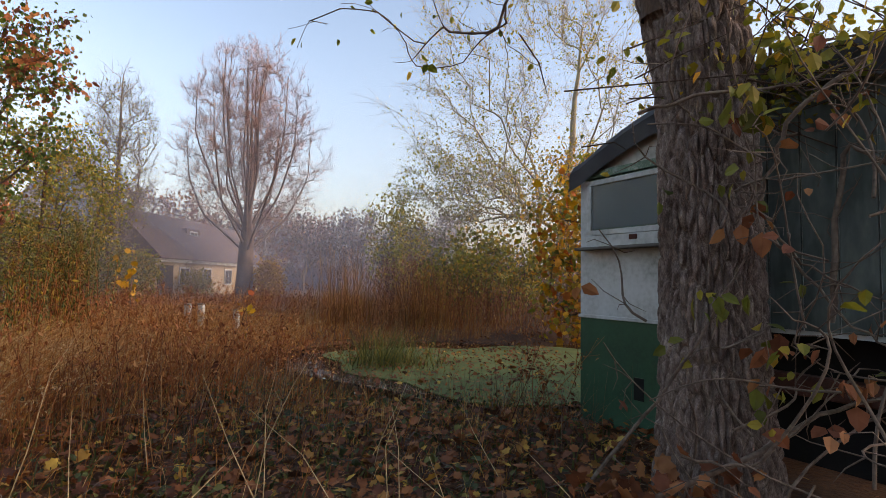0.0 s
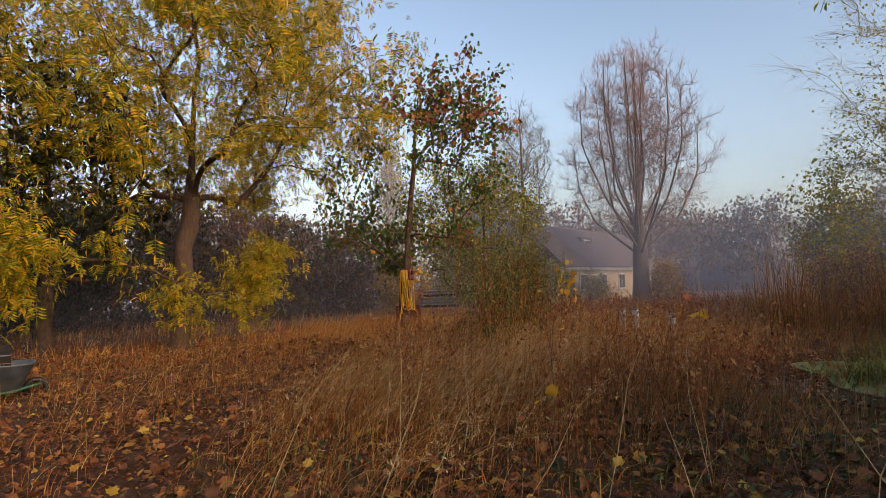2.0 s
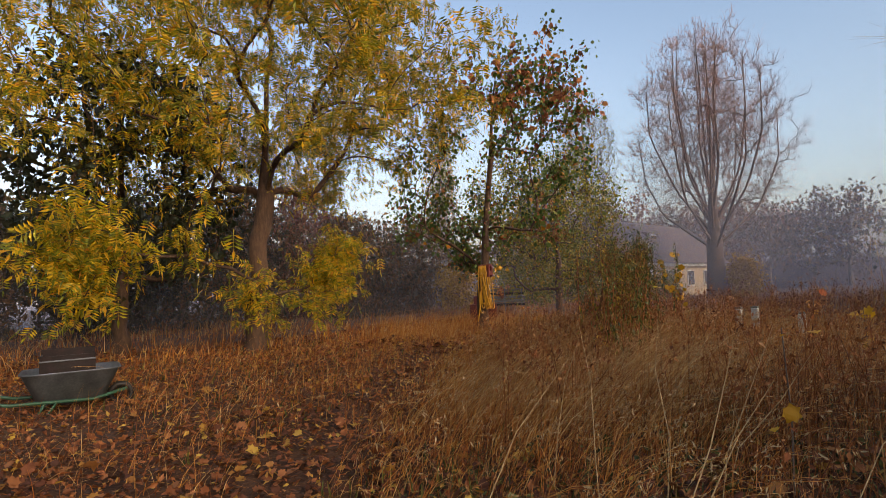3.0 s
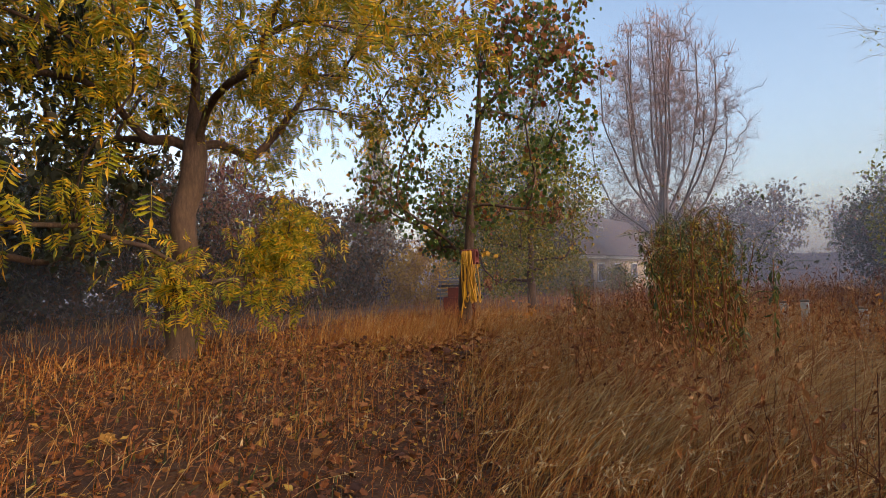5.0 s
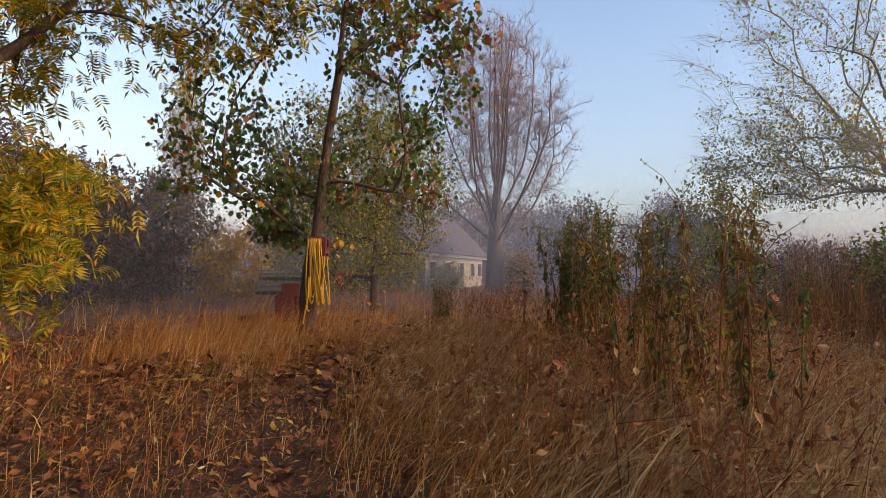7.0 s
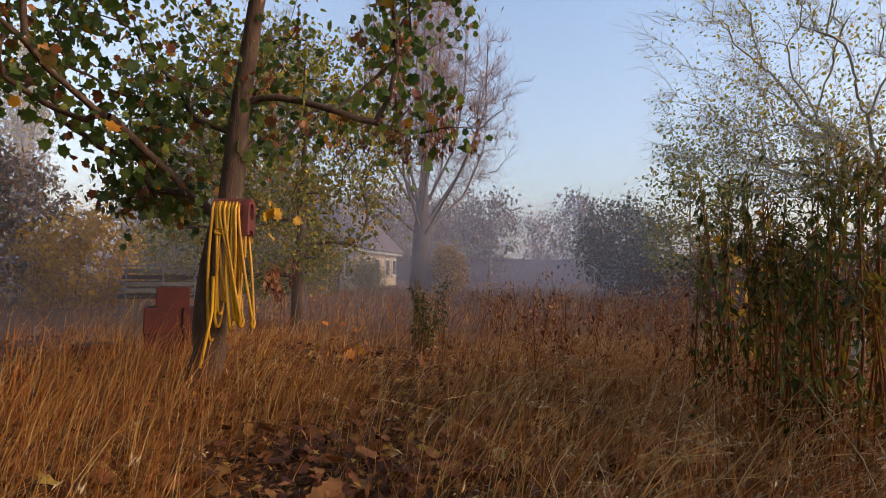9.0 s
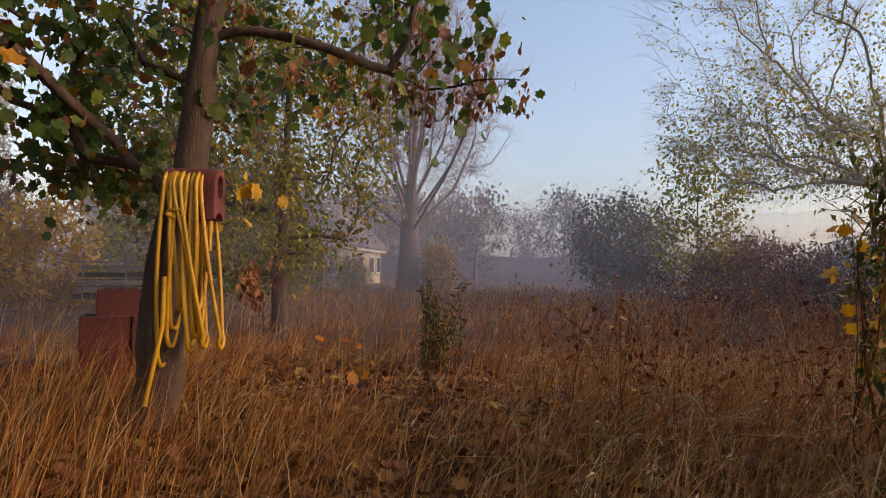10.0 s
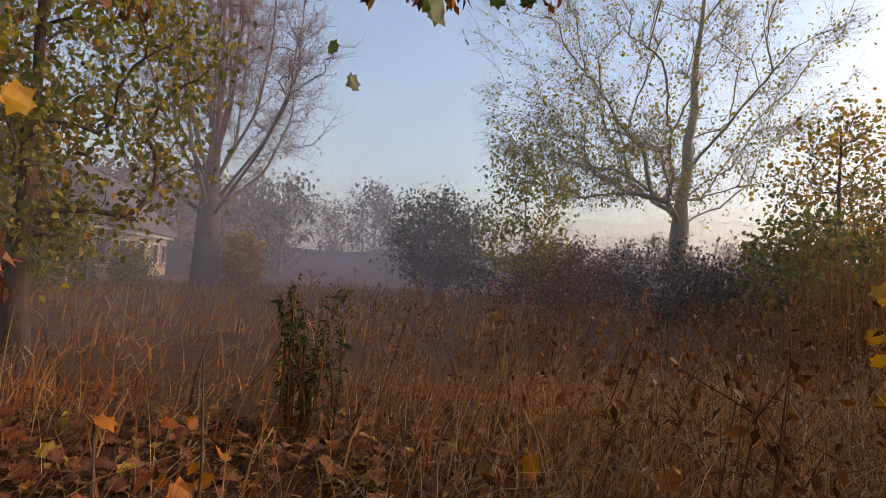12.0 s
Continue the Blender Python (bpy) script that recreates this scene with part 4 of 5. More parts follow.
# ---- the site trailer ----
def trailer():
    """Local x runs along the visible end wall, y into the trailer."""
    u = Vector((0.533, -0.846, 0))
    w = Vector((0.846, 0.533, 0))
    m = Matrix(((u.x, w.x, 0, 1.02), (u.y, w.y, 0, 5.02), (0, 0, 1, 0), (0, 0, 0, 1)))
    t = empty("site_trailer", m, "old white and green site trailer with a window", "trailer")
    L, D = 3.2, 5.0

    def arch(s):
        return 2.25 + 0.41 * (1 - ((s - L / 2) / (L / 2)) ** 2)

    # end wall with its arched head
    bm = bmesh.new()
    n = 24
    lo = [bm.verts.new((L * i / n, 0, 0.94)) for i in range(n + 1)]
    hi = [bm.verts.new((L * i / n, 0, arch(L * i / n))) for i in range(n + 1)]
    lo2 = [bm.verts.new((L * i / n, D, 0.94)) for i in range(n + 1)]
    hi2 = [bm.verts.new((L * i / n, D, arch(L * i / n))) for i in range(n + 1)]
    for i in range(n):
        bm.faces.new((lo[i], lo[i + 1], hi[i + 1], hi[i]))
        bm.faces.new((lo2[i + 1], lo2[i], hi2[i], hi2[i + 1]))
        bm.faces.new((hi[i], hi[i + 1], hi2[i + 1], hi2[i]))
        bm.faces.new((lo[i + 1], lo[i], lo2[i], lo2[i + 1]))
    bm.faces.new((lo[0], hi[0], hi2[0], lo2[0]))
    bm.faces.new((hi[n], lo[n], lo2[n], hi2[n]))
    part("body", bm, PAINT_WHITE, t)
    # roofing felt with a turned-down lip
    bm = bmesh.new()
    rows_ = []
    for i in range(n + 1):
        s = -0.06 + (L + 0.12) * i / n
        z = arch(min(max(s, 0), L)) + 0.02
        rows_.append([bm.verts.new(p) for p in ((s, -0.09, z - 0.19), (s, -0.085, z - 0.03), (s, -0.03, z + 0.045), (s, D + 0.05, z + 0.045), (s, D + 0.05, z - 0.1))])
    for a, b in zip(rows_, rows_[1:]):
        for k in range(4):
            bm.faces.new((a[k], b[k], b[k + 1], a[k + 1]))
    part("roof", bm, ROOFING, t, "black roofing felt, wrinkled at the edge")
    # weathered boards on the far half of the wall
    for k in range(9):
        s = 1.32 + 0.2 * k
        boxed("board", PAINT_GREY, t, s, s + 0.19, -0.022, -0.003, 0.97, arch(s + 0.1) - 0.16, 0.004)
    boxed("skirt", PAINT_GREEN, t, 0.01, 1.35, -0.012, 0.03, 0.02, 0.94, 0.004, "dark green lower skirt")
    boxed("skirt_side", PAINT_GREEN, t, -0.01, 0.03, 0.03, D, 0.02, 0.94, 0.004)
    boxed("trim_strip", PAINT_WHITE, t, 0.0, 1.36, -0.03, -0.012, 0.925, 0.955, 0.004)
    boxed("vent_hatch", DARK, t, 0.62, 0.72, -0.02, 0.0, 0.3, 0.48, 0.004)
    # a near-black slab stands in for the shade beneath the floor
    boxed("under_shade", DARK, t, 1.36, L, 0.25, 0.4, 0.1, 0.93, 0.01)
    boxed("chassis", RUSTY, t, 1.0, L, 0.1, 0.2, 0.55, 0.68, 0.01)
    # window with frame, pane, sill
    wx0, wx1, wz0, wz1 = 0.13, 1.25, 1.66, 2.13
    f = boxed("window_frame", PAINT_TRIM, t, wx0, wx1, -0.03, 0.0, wz0, wz1 + 0.03, 0.005)
    boxed("pane", GLASS, f, wx0 + 0.06, wx1 - 0.06, -0.04, -0.02, wz0 + 0.05, wz1 - 0.03, 0)
    for x0, x1, z0, z1 in ((wx0, wx0 + 0.05, wz0, wz1), (wx1 - 0.05, wx1, wz0, wz1), (wx0, wx1, wz0 - 0.005, wz0 + 0.04), (wx0, wx1, wz1 - 0.03, wz1 + 0.015)):
        boxed("frame_rail", PAINT_WHITE, f, x0, x1, -0.055, -0.03, z0, z1, 0.004)
    boxed("head_board", PAINT_TRIM, t, wx0 - 0.05, wx1 + 0.05, -0.05, 0.0, wz1 + 0.035, wz1 + 0.1, 0.005)
    boxed("flap", PAINT_WHITE, t, wx0 - 0.02, wx1 + 0.02, -0.06, 0.0, 1.55, 1.65, 0.006)
    boxed("sill", WOOD_OLD, t, wx0 - 0.08, wx1 + 0.08, -0.13, 0.0, 1.525, 1.55, 0.006, "dark weathered sill board")
    boxed("latch", RUSTY, t, 0.62, 0.7, -0.07, -0.055, 1.6, 1.64, 0.004)
    return t, m


TRAILER, TM = trailer()

bag = Bag()
p0 = np.array((2.18, 2.62, float(ground_z(2.18, 2.62)) - 0.1))
tube(bag, [p0, p0 + (0.0, 0, 1.2), p0 + (-0.02, 0.02, 2.05)], [0.03, 0.03, 0.028], 10)
tagged(bag.out("green_post", PAINT_GREEN), "green painted steel post by the trailer", "post")


# ---- hose, holder, blocks by the maple ----
def hose_and_holder():
    c = np.array((-9.9, 8.66, 1.64))
    m = Matrix.Translation(c) @ Matrix.Rotation(radians(-82), 4, "Z")
    holder = empty("hose_holder", m @ Matrix.Diagonal((0.72, 0.85, 0.72, 1)), "dark red ribbed holder fixed on the maple trunk", "hose holder")
    # an arched ribbed hollow block: tall opening in its face, a round notch under it
    outline = [(0.118 * math.cos(t), 0.118 * math.sin(t)) for t in np.linspace(0, math.pi, 15)]
    outline += [(-0.118, -0.09), (-0.118, -0.18), (-0.118, -0.27), (-0.07, -0.27)]
    outline += [(-0.07 * math.cos(t), -0.27 + 0.055 * math.sin(t)) for t in np.linspace(0.5, math.pi - 0.5, 5)]
    outline += [(0.07, -0.27), (0.118, -0.27), (0.118, -0.18), (0.118, -0.09)]
    hole = []
    for x, z in outline:
        t = math.atan2(z + 0.04, x)
        hole.append((0.058 * math.cos(t), 0.088 * math.sin(t) - 0.02))
    bm = bmesh.new()
    loops = []
    for k, y in enumerate(np.linspace(-0.17, 0.14, 11)):
        s = 1.0 if k % 2 else 0.975
        loops.append([bm.verts.new((x * s, y, z * s)) for x, z in outline])
    loops.append([bm.verts.new((x * 0.95, 0.15, z * 0.97)) for x, z in outline])
    loops.append([bm.verts.new((x, 0.15, z)) for x, z in hole])
    loops.append([bm.verts.new((x, -0.1, z)) for x, z in hole])
    n = len(outline)
    for a, d in zip(loops, loops[1:]):
        for k in range(n):
            bm.faces.new((a[k], a[(k + 1) % n], d[(k + 1) % n], d[k]))
    bm.faces.new(loops[0][::-1])
    bmesh.ops.recalc_face_normals(bm, faces=bm.faces)
    part("arched_block", bm, HOLDER, holder, smooth=False)
    # near-black disc at the back of the hole, painting in its shade
    bm = bmesh.new()
    bmesh.ops.create_circle(bm, cap_ends=True, segments=20, radius=0.075, matrix=Matrix.Translation((0, -0.09, -0.02)) @ Matrix.Rotation(radians(90), 4, "X") @ Matrix.Diagonal((0.8, 1.15, 1, 1)))
    part("hole_shade", bm, DARK, holder, "dark disc painting the shade inside the arch")
    boxed("bracket", RUSTY, holder, -0.03, 0.03, -0.2, -0.165, -0.2, -0.06, 0.006)
    # hose: loops over the drum, hanging to the grass
    coil = empty("garden_hose", Matrix.Identity(4), "yellow rubber hose hung in long loops on the maple", "hose")
    side = np.array((-0.14, 0.99, 0.0))      # across the loops
    deep = np.array((0.99, 0.14, 0.0))     # along the drum
    for k in range(12):
        o = c + deep * (-0.125 + 0.0165 * k + rng.normal(0, 0.003))
        length = rng.uniform(0.55, 0.78) if k else 0.86
        wid = 0.093 + 0.008 * rng.uniform(-1, 1)
        pts = []
        tw, bow = rng.normal(0.01, 0.05), rng.normal(0, 0.012)
        for a in np.linspace(-0.15, np.pi + 0.15, 14):
            pts.append(o + side * wid * np.cos(a) + np.array((0, 0, 0.085 * np.sin(a) - 0.02)))
        left, right = pts[-1].copy(), pts[0].copy()
        down = []
        for s in np.linspace(0.08, 1, 12):
            sway = np.sin(s * np.pi) * bow + tw * s
            w2 = wid * (1 - 0.45 * s ** 2)
            down.append(o - side * w2 + deep * sway + np.array((0, 0, -0.05 - length * s)))
        up = []
        for s in np.linspace(1, 0.08, 12):
            w2 = wid * (1 - 0.45 * s ** 2)
            up.append(o + side * w2 + deep * (tw * 0.8 * s - np.sin(s * np.pi) * bow) + np.array((0, 0, -0.05 - length * s)))
        bot = [o + side * wid * 0.55 * np.cos(a) + deep * tw * 0.9 + np.array((0, 0, -0.05 - length - 0.07 * np.sin(a))) for a in np.linspace(np.pi, 0, 8)[1:-1]]
        loop = np.array(pts + down + bot + up)
        loop = np.vstack([loop, loop[:1]])
        bag = Bag()
        tube(bag, loop, np.full(len(loop), 0.0115), 8)
        bag.out("loop", HOSE, coil)
    bag = Bag()
    e0 = c - side * 0.09 + np.array((0, 0, -0.5)) - deep * 0.11
    tube(bag, [e0, e0 - (0.0, 0, 0.25), e0 + (-0.02, -0.03, -0.45), e0 + (-0.05, -0.05, -0.66)], np.full(4, 0.0125), 8)
    bag.out("loose_end", HOSE, coil)
    bag = Bag()
    e1 = c - side * 0.05 + deep * 0.1
    tube(bag, [e1 + (0, 0, -0.2), e1 + (0, 0, -0.36)], [0.012, 0.012], 8)
    bag.out("hose_end", HOSE, coil)
    bag = Bag()
    tube(bag, [e1 + (0, 0, -0.36), e1 + (0, 0, -0.47)], [0.017, 0.017], 8)
    bag.out("coupling", HOSE_BLACK, coil)
    bag = Bag()
    a = np.linspace(0, 2 * np.pi, 13)
    ctr = c - side * 0.1 - deep * 0.06 + np.array((0, 0, -0.17))
    tube(bag, ctr + np.stack([0.045 * np.cos(a) * deep[0], 0.045 * np.cos(a) * deep[1], 0.02 * np.sin(a)], -1), np.full(13, 0.011), 6)
    bag.out("tie", HOSE, coil, )


hose_and_holder()


def hollow_block(parent_m, label="dull red hollow clay block by the maple"):
    t = empty("clay_block", parent_m, label, "block", "red blocks by the maple")
    bm = bmesh.new()
    box(bm, -0.13, 0.13, -0.1, 0.1, 0, 0.2, 0.008)
    part("body", bm, BRICK, t)
    # no holes are cut: near-black slabs on top paint the shade in them
    for x in (-0.075, 0.0, 0.075):
        boxed("hollow", DARK, t, x - 0.026, x + 0.026, -0.07, 0.07, 0.19, 0.2035, 0)
    return t


gz = float(ground_z(-11.1, 9.75)) - 0.02
BLOCK = Matrix.Scale(1.12, 4)
first_block = hollow_block(pose(-11.1, 9.76, gz + 0.45, 0, 0, 33) @ BLOCK)
for x, y, z, a in ((-11.17, 9.71, 0.225, 36), (-10.9, 9.89, 0.225, 39), (-11.16, 9.72, 0, 34), (-10.89, 9.9, 0, 37), (-11.6, 9.4, -0.1, 60)):
    copy_thing(first_block, pose(x, y, gz + z, 0, 0, a) @ BLOCK)


def timber_rack():
    t = empty("timber_pile", pose(-15.9, 16.4, float(ground_z(-15.9, 16.4)), 0, 0, 38) @ Matrix.Scale(0.72, 4), "dark stacked timber with pale rails in mist", "timber pile")
    for k in range(5):
        for j in range(4):
            boxed("plank", WOOD_OLD if (k + j) % 3 else DARK, t, -1.1 + 0.04 * k, 1.2 - 0.03 * j, -0.5 + 0.25 * j, -0.3 + 0.25 * j, 0.3 + 0.2 * k, 0.42 + 0.2 * k, 0.008)
    for x in (-0.9, 0.1, 1.0):
        boxed("upright", TIN, t, x, x + 0.04, -0.62, -0.58, 0, 1.6, 0.005)
    boxed("rail", TIN, t, -1.1, 1.2, -0.64, -0.6, 1.3, 1.34, 0.005)


timber_rack()


def wheelbarrow():
    """A grey steel barrow lying low in the grass, its green handles to one side, with a burnt box in it."""
    x, y = -9.0, 0.94
    g = float(ground_z(x, y))
    m = pose(x, y, g, 0, 0, 80)
    t = empty("wheelbarrow", m, "old wheelbarrow with a dented grey tray and green handles", "wheelbarrow")
    bm = bmesh.new()

    def ring(lx, ly, z, r):
        out = []
        for cx, cy, a0 in ((lx - r, ly - r, 0), (r - lx, ly - r, 90), (r - lx, r - ly, 180), (lx - r, r - ly, 270)):
            for k in range(5):
                a = radians(a0 + 22.5 * k)
                out.append(bm.verts.new((cx + r * math.cos(a), cy + r * math.sin(a), z)))
        return out

    rings = [ring(0.3, 0.2, 0.12, 0.1), ring(0.42, 0.31, 0.4, 0.14), ring(0.44, 0.33, 0.41, 0.15), ring(0.44, 0.33, 0.425, 0.15), ring(0.415, 0.305, 0.415, 0.14), ring(0.3, 0.2, 0.14, 0.1)]
    for a, d in zip(rings, rings[1:]):
        for k in range(20):
            bm.faces.new((a[k], a[(k + 1) % 20], d[(k + 1) % 20], d[k]))
    bm.faces.new(rings[-1]), bm.faces.new(rings[0][::-1])
    bmesh.ops.recalc_face_normals(bm, faces=bm.faces)
    part("tray", bm, TIN, t, "dented grey steel tray", smooth=True)
    for side in (-0.24, 0.24):
        bag = Bag()
        tube(bag, [(0.5, side * 0.3, 0.16), (0.2, side, 0.11), (-0.5, side, 0.14), (-0.86, side * 1.15, 0.24)], np.full(4, 0.017), 8)
        h = bag.out("handle", PAINT_GREEN, t)
        bag = Bag()
        tube(bag, [(-0.7, side * 1.1, 0.2), (-0.9, side * 1.16, 0.255)], np.full(2, 0.024), 8)
        bag.out("grip", PAINT_GREEN, h)
        bag = Bag()
        tube(bag, [(-0.22, side, 0.12), (-0.28, side * 1.05, 0.0), (-0.2, side * 1.05, -0.01), (-0.12, side, 0.12)], np.full(4, 0.014), 8)
        bag.out("leg", PAINT_GREEN, t)
    bag = Bag()
    a = np.linspace(0, 2 * np.pi, 25)
    tube(bag, np.stack([0.45 + 0.1 * np.cos(a), 0 * a, 0.1 + 0.1 * np.sin(a)], -1), np.full(25, 0.035), 8)
    w = bag.out("wheel", HOSE_BLACK, t)
    boxed("hub", RUSTY, w, 0.42, 0.48, -0.04, 0.04, 0.07, 0.13, 0.01)
    s = empty("iron_box", m @ Matrix.Translation((-0.03, -0.02, 0.141)), "dark rusty open iron box standing in the barrow", "box")
    for nm, x0, x1, y0, y1 in (("front", -0.24, 0.24, -0.17, -0.155), ("back", -0.24, 0.24, 0.155, 0.17), ("side", -0.24, -0.225, -0.155, 0.155), ("side", 0.225, 0.24, -0.155, 0.155)):
        boxed(nm, IRON, s, x0, x1, y0, y1, 0.0, 0.44 if nm != "back" else 0.49, 0.004)
    boxed("bottom", IRON, s, -0.225, 0.225, -0.155, 0.155, 0.0, 0.015, 0)
    boxed("rim", TIN, s, -0.245, 0.245, -0.18, -0.17, 0.38, 0.395, 0.003)


wheelbarrow()

for x, y, h in ((-5.2, 9.75, 0.5), (-4.95, 9.76, 0.52), (-4.3, 9.8, 0.48)):
    post = empty("pale_post", pose(x, y, float(ground_z(x, y)) - 0.05), "short pale weathered post among the weeds", "post", "pale posts")
    boxed("shaft", PAINT_WHITE, post, -0.05, 0.05, -0.05, 0.05, 0, h, 0.012)
    boxed("cap", WOOD_OLD, post, -0.055, 0.055, -0.055, 0.055, h, h + 0.03, 0.008)


# ---- grass, weeds and fallen leaves ----
def zone(x, y):
    """0: leaf litter under the trees; 1: tall dry weeds."""
    v = np.array([noise.noise(Vector((a * 0.35, b * 0.35, 5))) for a, b in zip(x, y)])
    side = 1.25 * (y - np.interp(x, [-9.5, -7.8, -5, -3, 0], [7.0, 5.6, 2.8, 1.8, 1.6])) + 0.6 * (x + 7)
    grassy = 1 / (1 + np.exp(-0.75 * (side - 0.1) - 4.0 * v))
    bare = 1.3 * np.exp(-(((x + 9.3) / 1.3) ** 2 + ((y - 10.2) / 1.6) ** 2)) + np.exp(-((x + 0.4) / 2.4) ** 2 - ((y - 2.6) / 1.9) ** 2)
    return grassy * np.clip(1 - bare, 0.04, 1)


def blades(n, x0, x1, y0, y1, length, width, lean, weight, gap, bag, seg=3, in_water=False, spread=1.3, least=0.0):
    """Clumped blades: narrow bent ribbons."""
    m = n * 3
    cx, cy = rng.uniform(x0, x1, m // 8), rng.uniform(y0, y1, m // 8)
    k = rng.integers(0, len(cx), m)
    x, y = cx[k] + rng.normal(0, 0.11, m), cy[k] + rng.normal(0, 0.11, m)
    ok = (rng.uniform(0, 1, m) < weight(x, y)) & clear_of_path(x, y, gap)
    wet = ((x - 0.4) / 3.5) ** 2 + ((y - 8.2) / 2.75) ** 2 < 1
    house = (x > 0.6) & ((x - 1.02) * -0.846 + (y - 5.02) * -0.533 < 0.05) & (y < 8)
    ok &= ~house & (~wet | in_water)
    x, y = x[ok][:n], y[ok][:n]
    n = len(x)
    z = ground_z(x, y)
    L = length * rng.uniform(0.45, 1.25, n)
    a = rng.normal(1.0, spread, n)      # most lean the way the wind left them
    tilt = np.maximum(np.abs(rng.normal(lean * 0.5, lean * 0.8, n)), least * rng.uniform(0.7, 1.1, n))
    b = rng.uniform(0, 2 * np.pi, n)
    w = width * rng.uniform(0.6, 1.4, n)
    vs = []
    for s in np.linspace(0, 1, seg + 1):
        bend = tilt * (0.3 + 0.7 * s)
        px = x + np.sin(a) * np.sin(bend) * L * s
        py = y + np.cos(a) * np.sin(bend) * L * s
        pz = z + np.cos(np.minimum(bend * 1.15, 1.5)) * L * s
        ww = w * (1 - 0.85 * s)
        vs += [np.stack([px - np.cos(b) * ww, py - np.sin(b) * ww, pz], -1), np.stack([px + np.cos(b) * ww, py + np.sin(b) * ww, pz], -1)]
    v = np.stack(vs, 1).reshape(-1, 3)
    i = np.arange(n)[:, None] * (2 * seg + 2)
    f = np.concatenate([np.stack([i[:, 0] + 2 * q, i[:, 0] + 2 * q + 1, i[:, 0] + 2 * q + 3, i[:, 0] + 2 * q + 2], -1) for q in range(seg)])
    bag.add(v, f)


def stuff(bag, name, mat, label, category):
    return tagged(bag.out(name, mat, None, False), label, category, kind="stuff")


def meadow(x, y):
    return 0.35 + 0.65 * zone(x, y)


bag = Bag()
blades(42000, -12, 0.5, -1.0, 12, 0.3, 0.0026, 1.7, lambda x, y: np.where(x < -4.6, 0.16, 0.06) + 0.72 * zone(x, y), 0.24, bag)
blades(19000, -24, 8, 8, 30, 0.42, 0.007, 1.5, lambda x, y: 0.8 + 0 * x, 0.5, bag, 2)
blades(9000, -24, -11, -8, 9, 0.35, 0.007, 0.9, lambda x, y: 0.7 + 0 * x, 0.5, bag, 2)
blades(14000, -11, -3.4, 1, 11, 0.55, 0.0026, 1.6, lambda x, y: 0.08 + 0.92 * zone(x, y), 0.5, bag, 4, spread=0.8, least=0.7)
blades(12000, -10.5, -4.5, 2.5, 9.5, 0.2, 0.0024, 2.0, lambda x, y: 0.45 + 0 * x, 0.0, bag)
blades(5200, -11.6, -8.9, 6.2, 9.3, 0.5, 0.0028, 1.2, lambda x, y: 0.9 + 0 * x, 0.45, bag, 4, spread=1.0, least=0.3)
stuff(bag, "dry_grass", GRASS_DRY, "golden brown dry meadow grass bent over", "grass")


PALE = foliage("pale straw grass", [(0.0, "a4743c"), (0.5, "c89a58"), (1.0, "e6c88e")], 0.7, 0.3)
bag = Bag()
blades(3600, -6.6, -3.9, 2.8, 6.2, 0.95, 0.0034, 1.5, lambda x, y: 0.9 * np.exp(-((x + 5.2) / 1.0) ** 2 - ((y - 4.6) / 1.3) ** 2), 0.5, bag, 5, spread=0.4, least=1.0)
blades(4500, -9.5, -5, 5.5, 11, 0.62, 0.0024, 2.2, lambda x, y: zone(x, y), 0.3, bag, 4, spread=0.7, least=0.8)
stuff(bag, "pale_grass", PALE, "pale straw-coloured grass laid over by wind", "grass")


def tall_zone(x, y):
    """Tall weeds stand beyond the first few metres and in drifts."""
    v = np.array([noise.noise(Vector((a * 0.6, b * 0.6, 9))) for a, b in zip(x, y)])
    return zone(x, y) ** 2 * np.clip(0.5 + 2.2 * v, 0, 1) * np.clip((np.hypot(x + 1, y) - 2.6) / 2, 0.1, 1)


bag = Bag()
blades(9000, -10, 1, 1.6, 13, 0.46, 0.0026, 1.4, tall_zone, 0.25, bag)
blades(5000, -14, 5, 10, 24, 0.55, 0.006, 1.4, lambda x, y: 0.9 + 0 * x, 1.0, bag)
blades(1100, -5, -2.4, 2.6, 6, 0.7, 0.003, 0.6, tall_zone, 1.2, bag)
stuff(bag, "brown_weeds", GRASS_BROWN, "tall reddish brown dry weeds", "weeds")
bag = Bag()
blades(1100, -2.9, 1.6, 5.4, 6.9, 0.34, 0.0032, 0.9, lambda x, y: 0.7 + 0 * x, 0.5, bag, 3, True)
blades(5000, -7, 3, 4, 14, 0.6, 0.0028, 1.2, lambda x, y: tall_zone(x, y) * np.clip((x + 7) / 3, 0, 1), 0.8, bag)
stuff(bag, "grey_weeds", GRASS_GREY, "grey-brown dry weeds on the shaded side", "weeds")
bag = Bag()
blades(1500, -2.1, 0.1, 6.9, 8.4, 0.68, 0.007, 0.9, lambda x, y: np.exp(-((x + 1.15) / 0.5) ** 2 - ((y - 7.7) / 0.4) ** 2), 0.2, bag, 4, True, 3.0, 0.35)
blades(900, -3, 3, 5.4, 6.8, 0.2, 0.005, 0.9, lambda x, y: 0.6 + 0 * x, 0.2, bag)
stuff(bag, "reed_tuft", LEAF_STEM, "yellow-green reed tuft at the pond edge", "reeds")
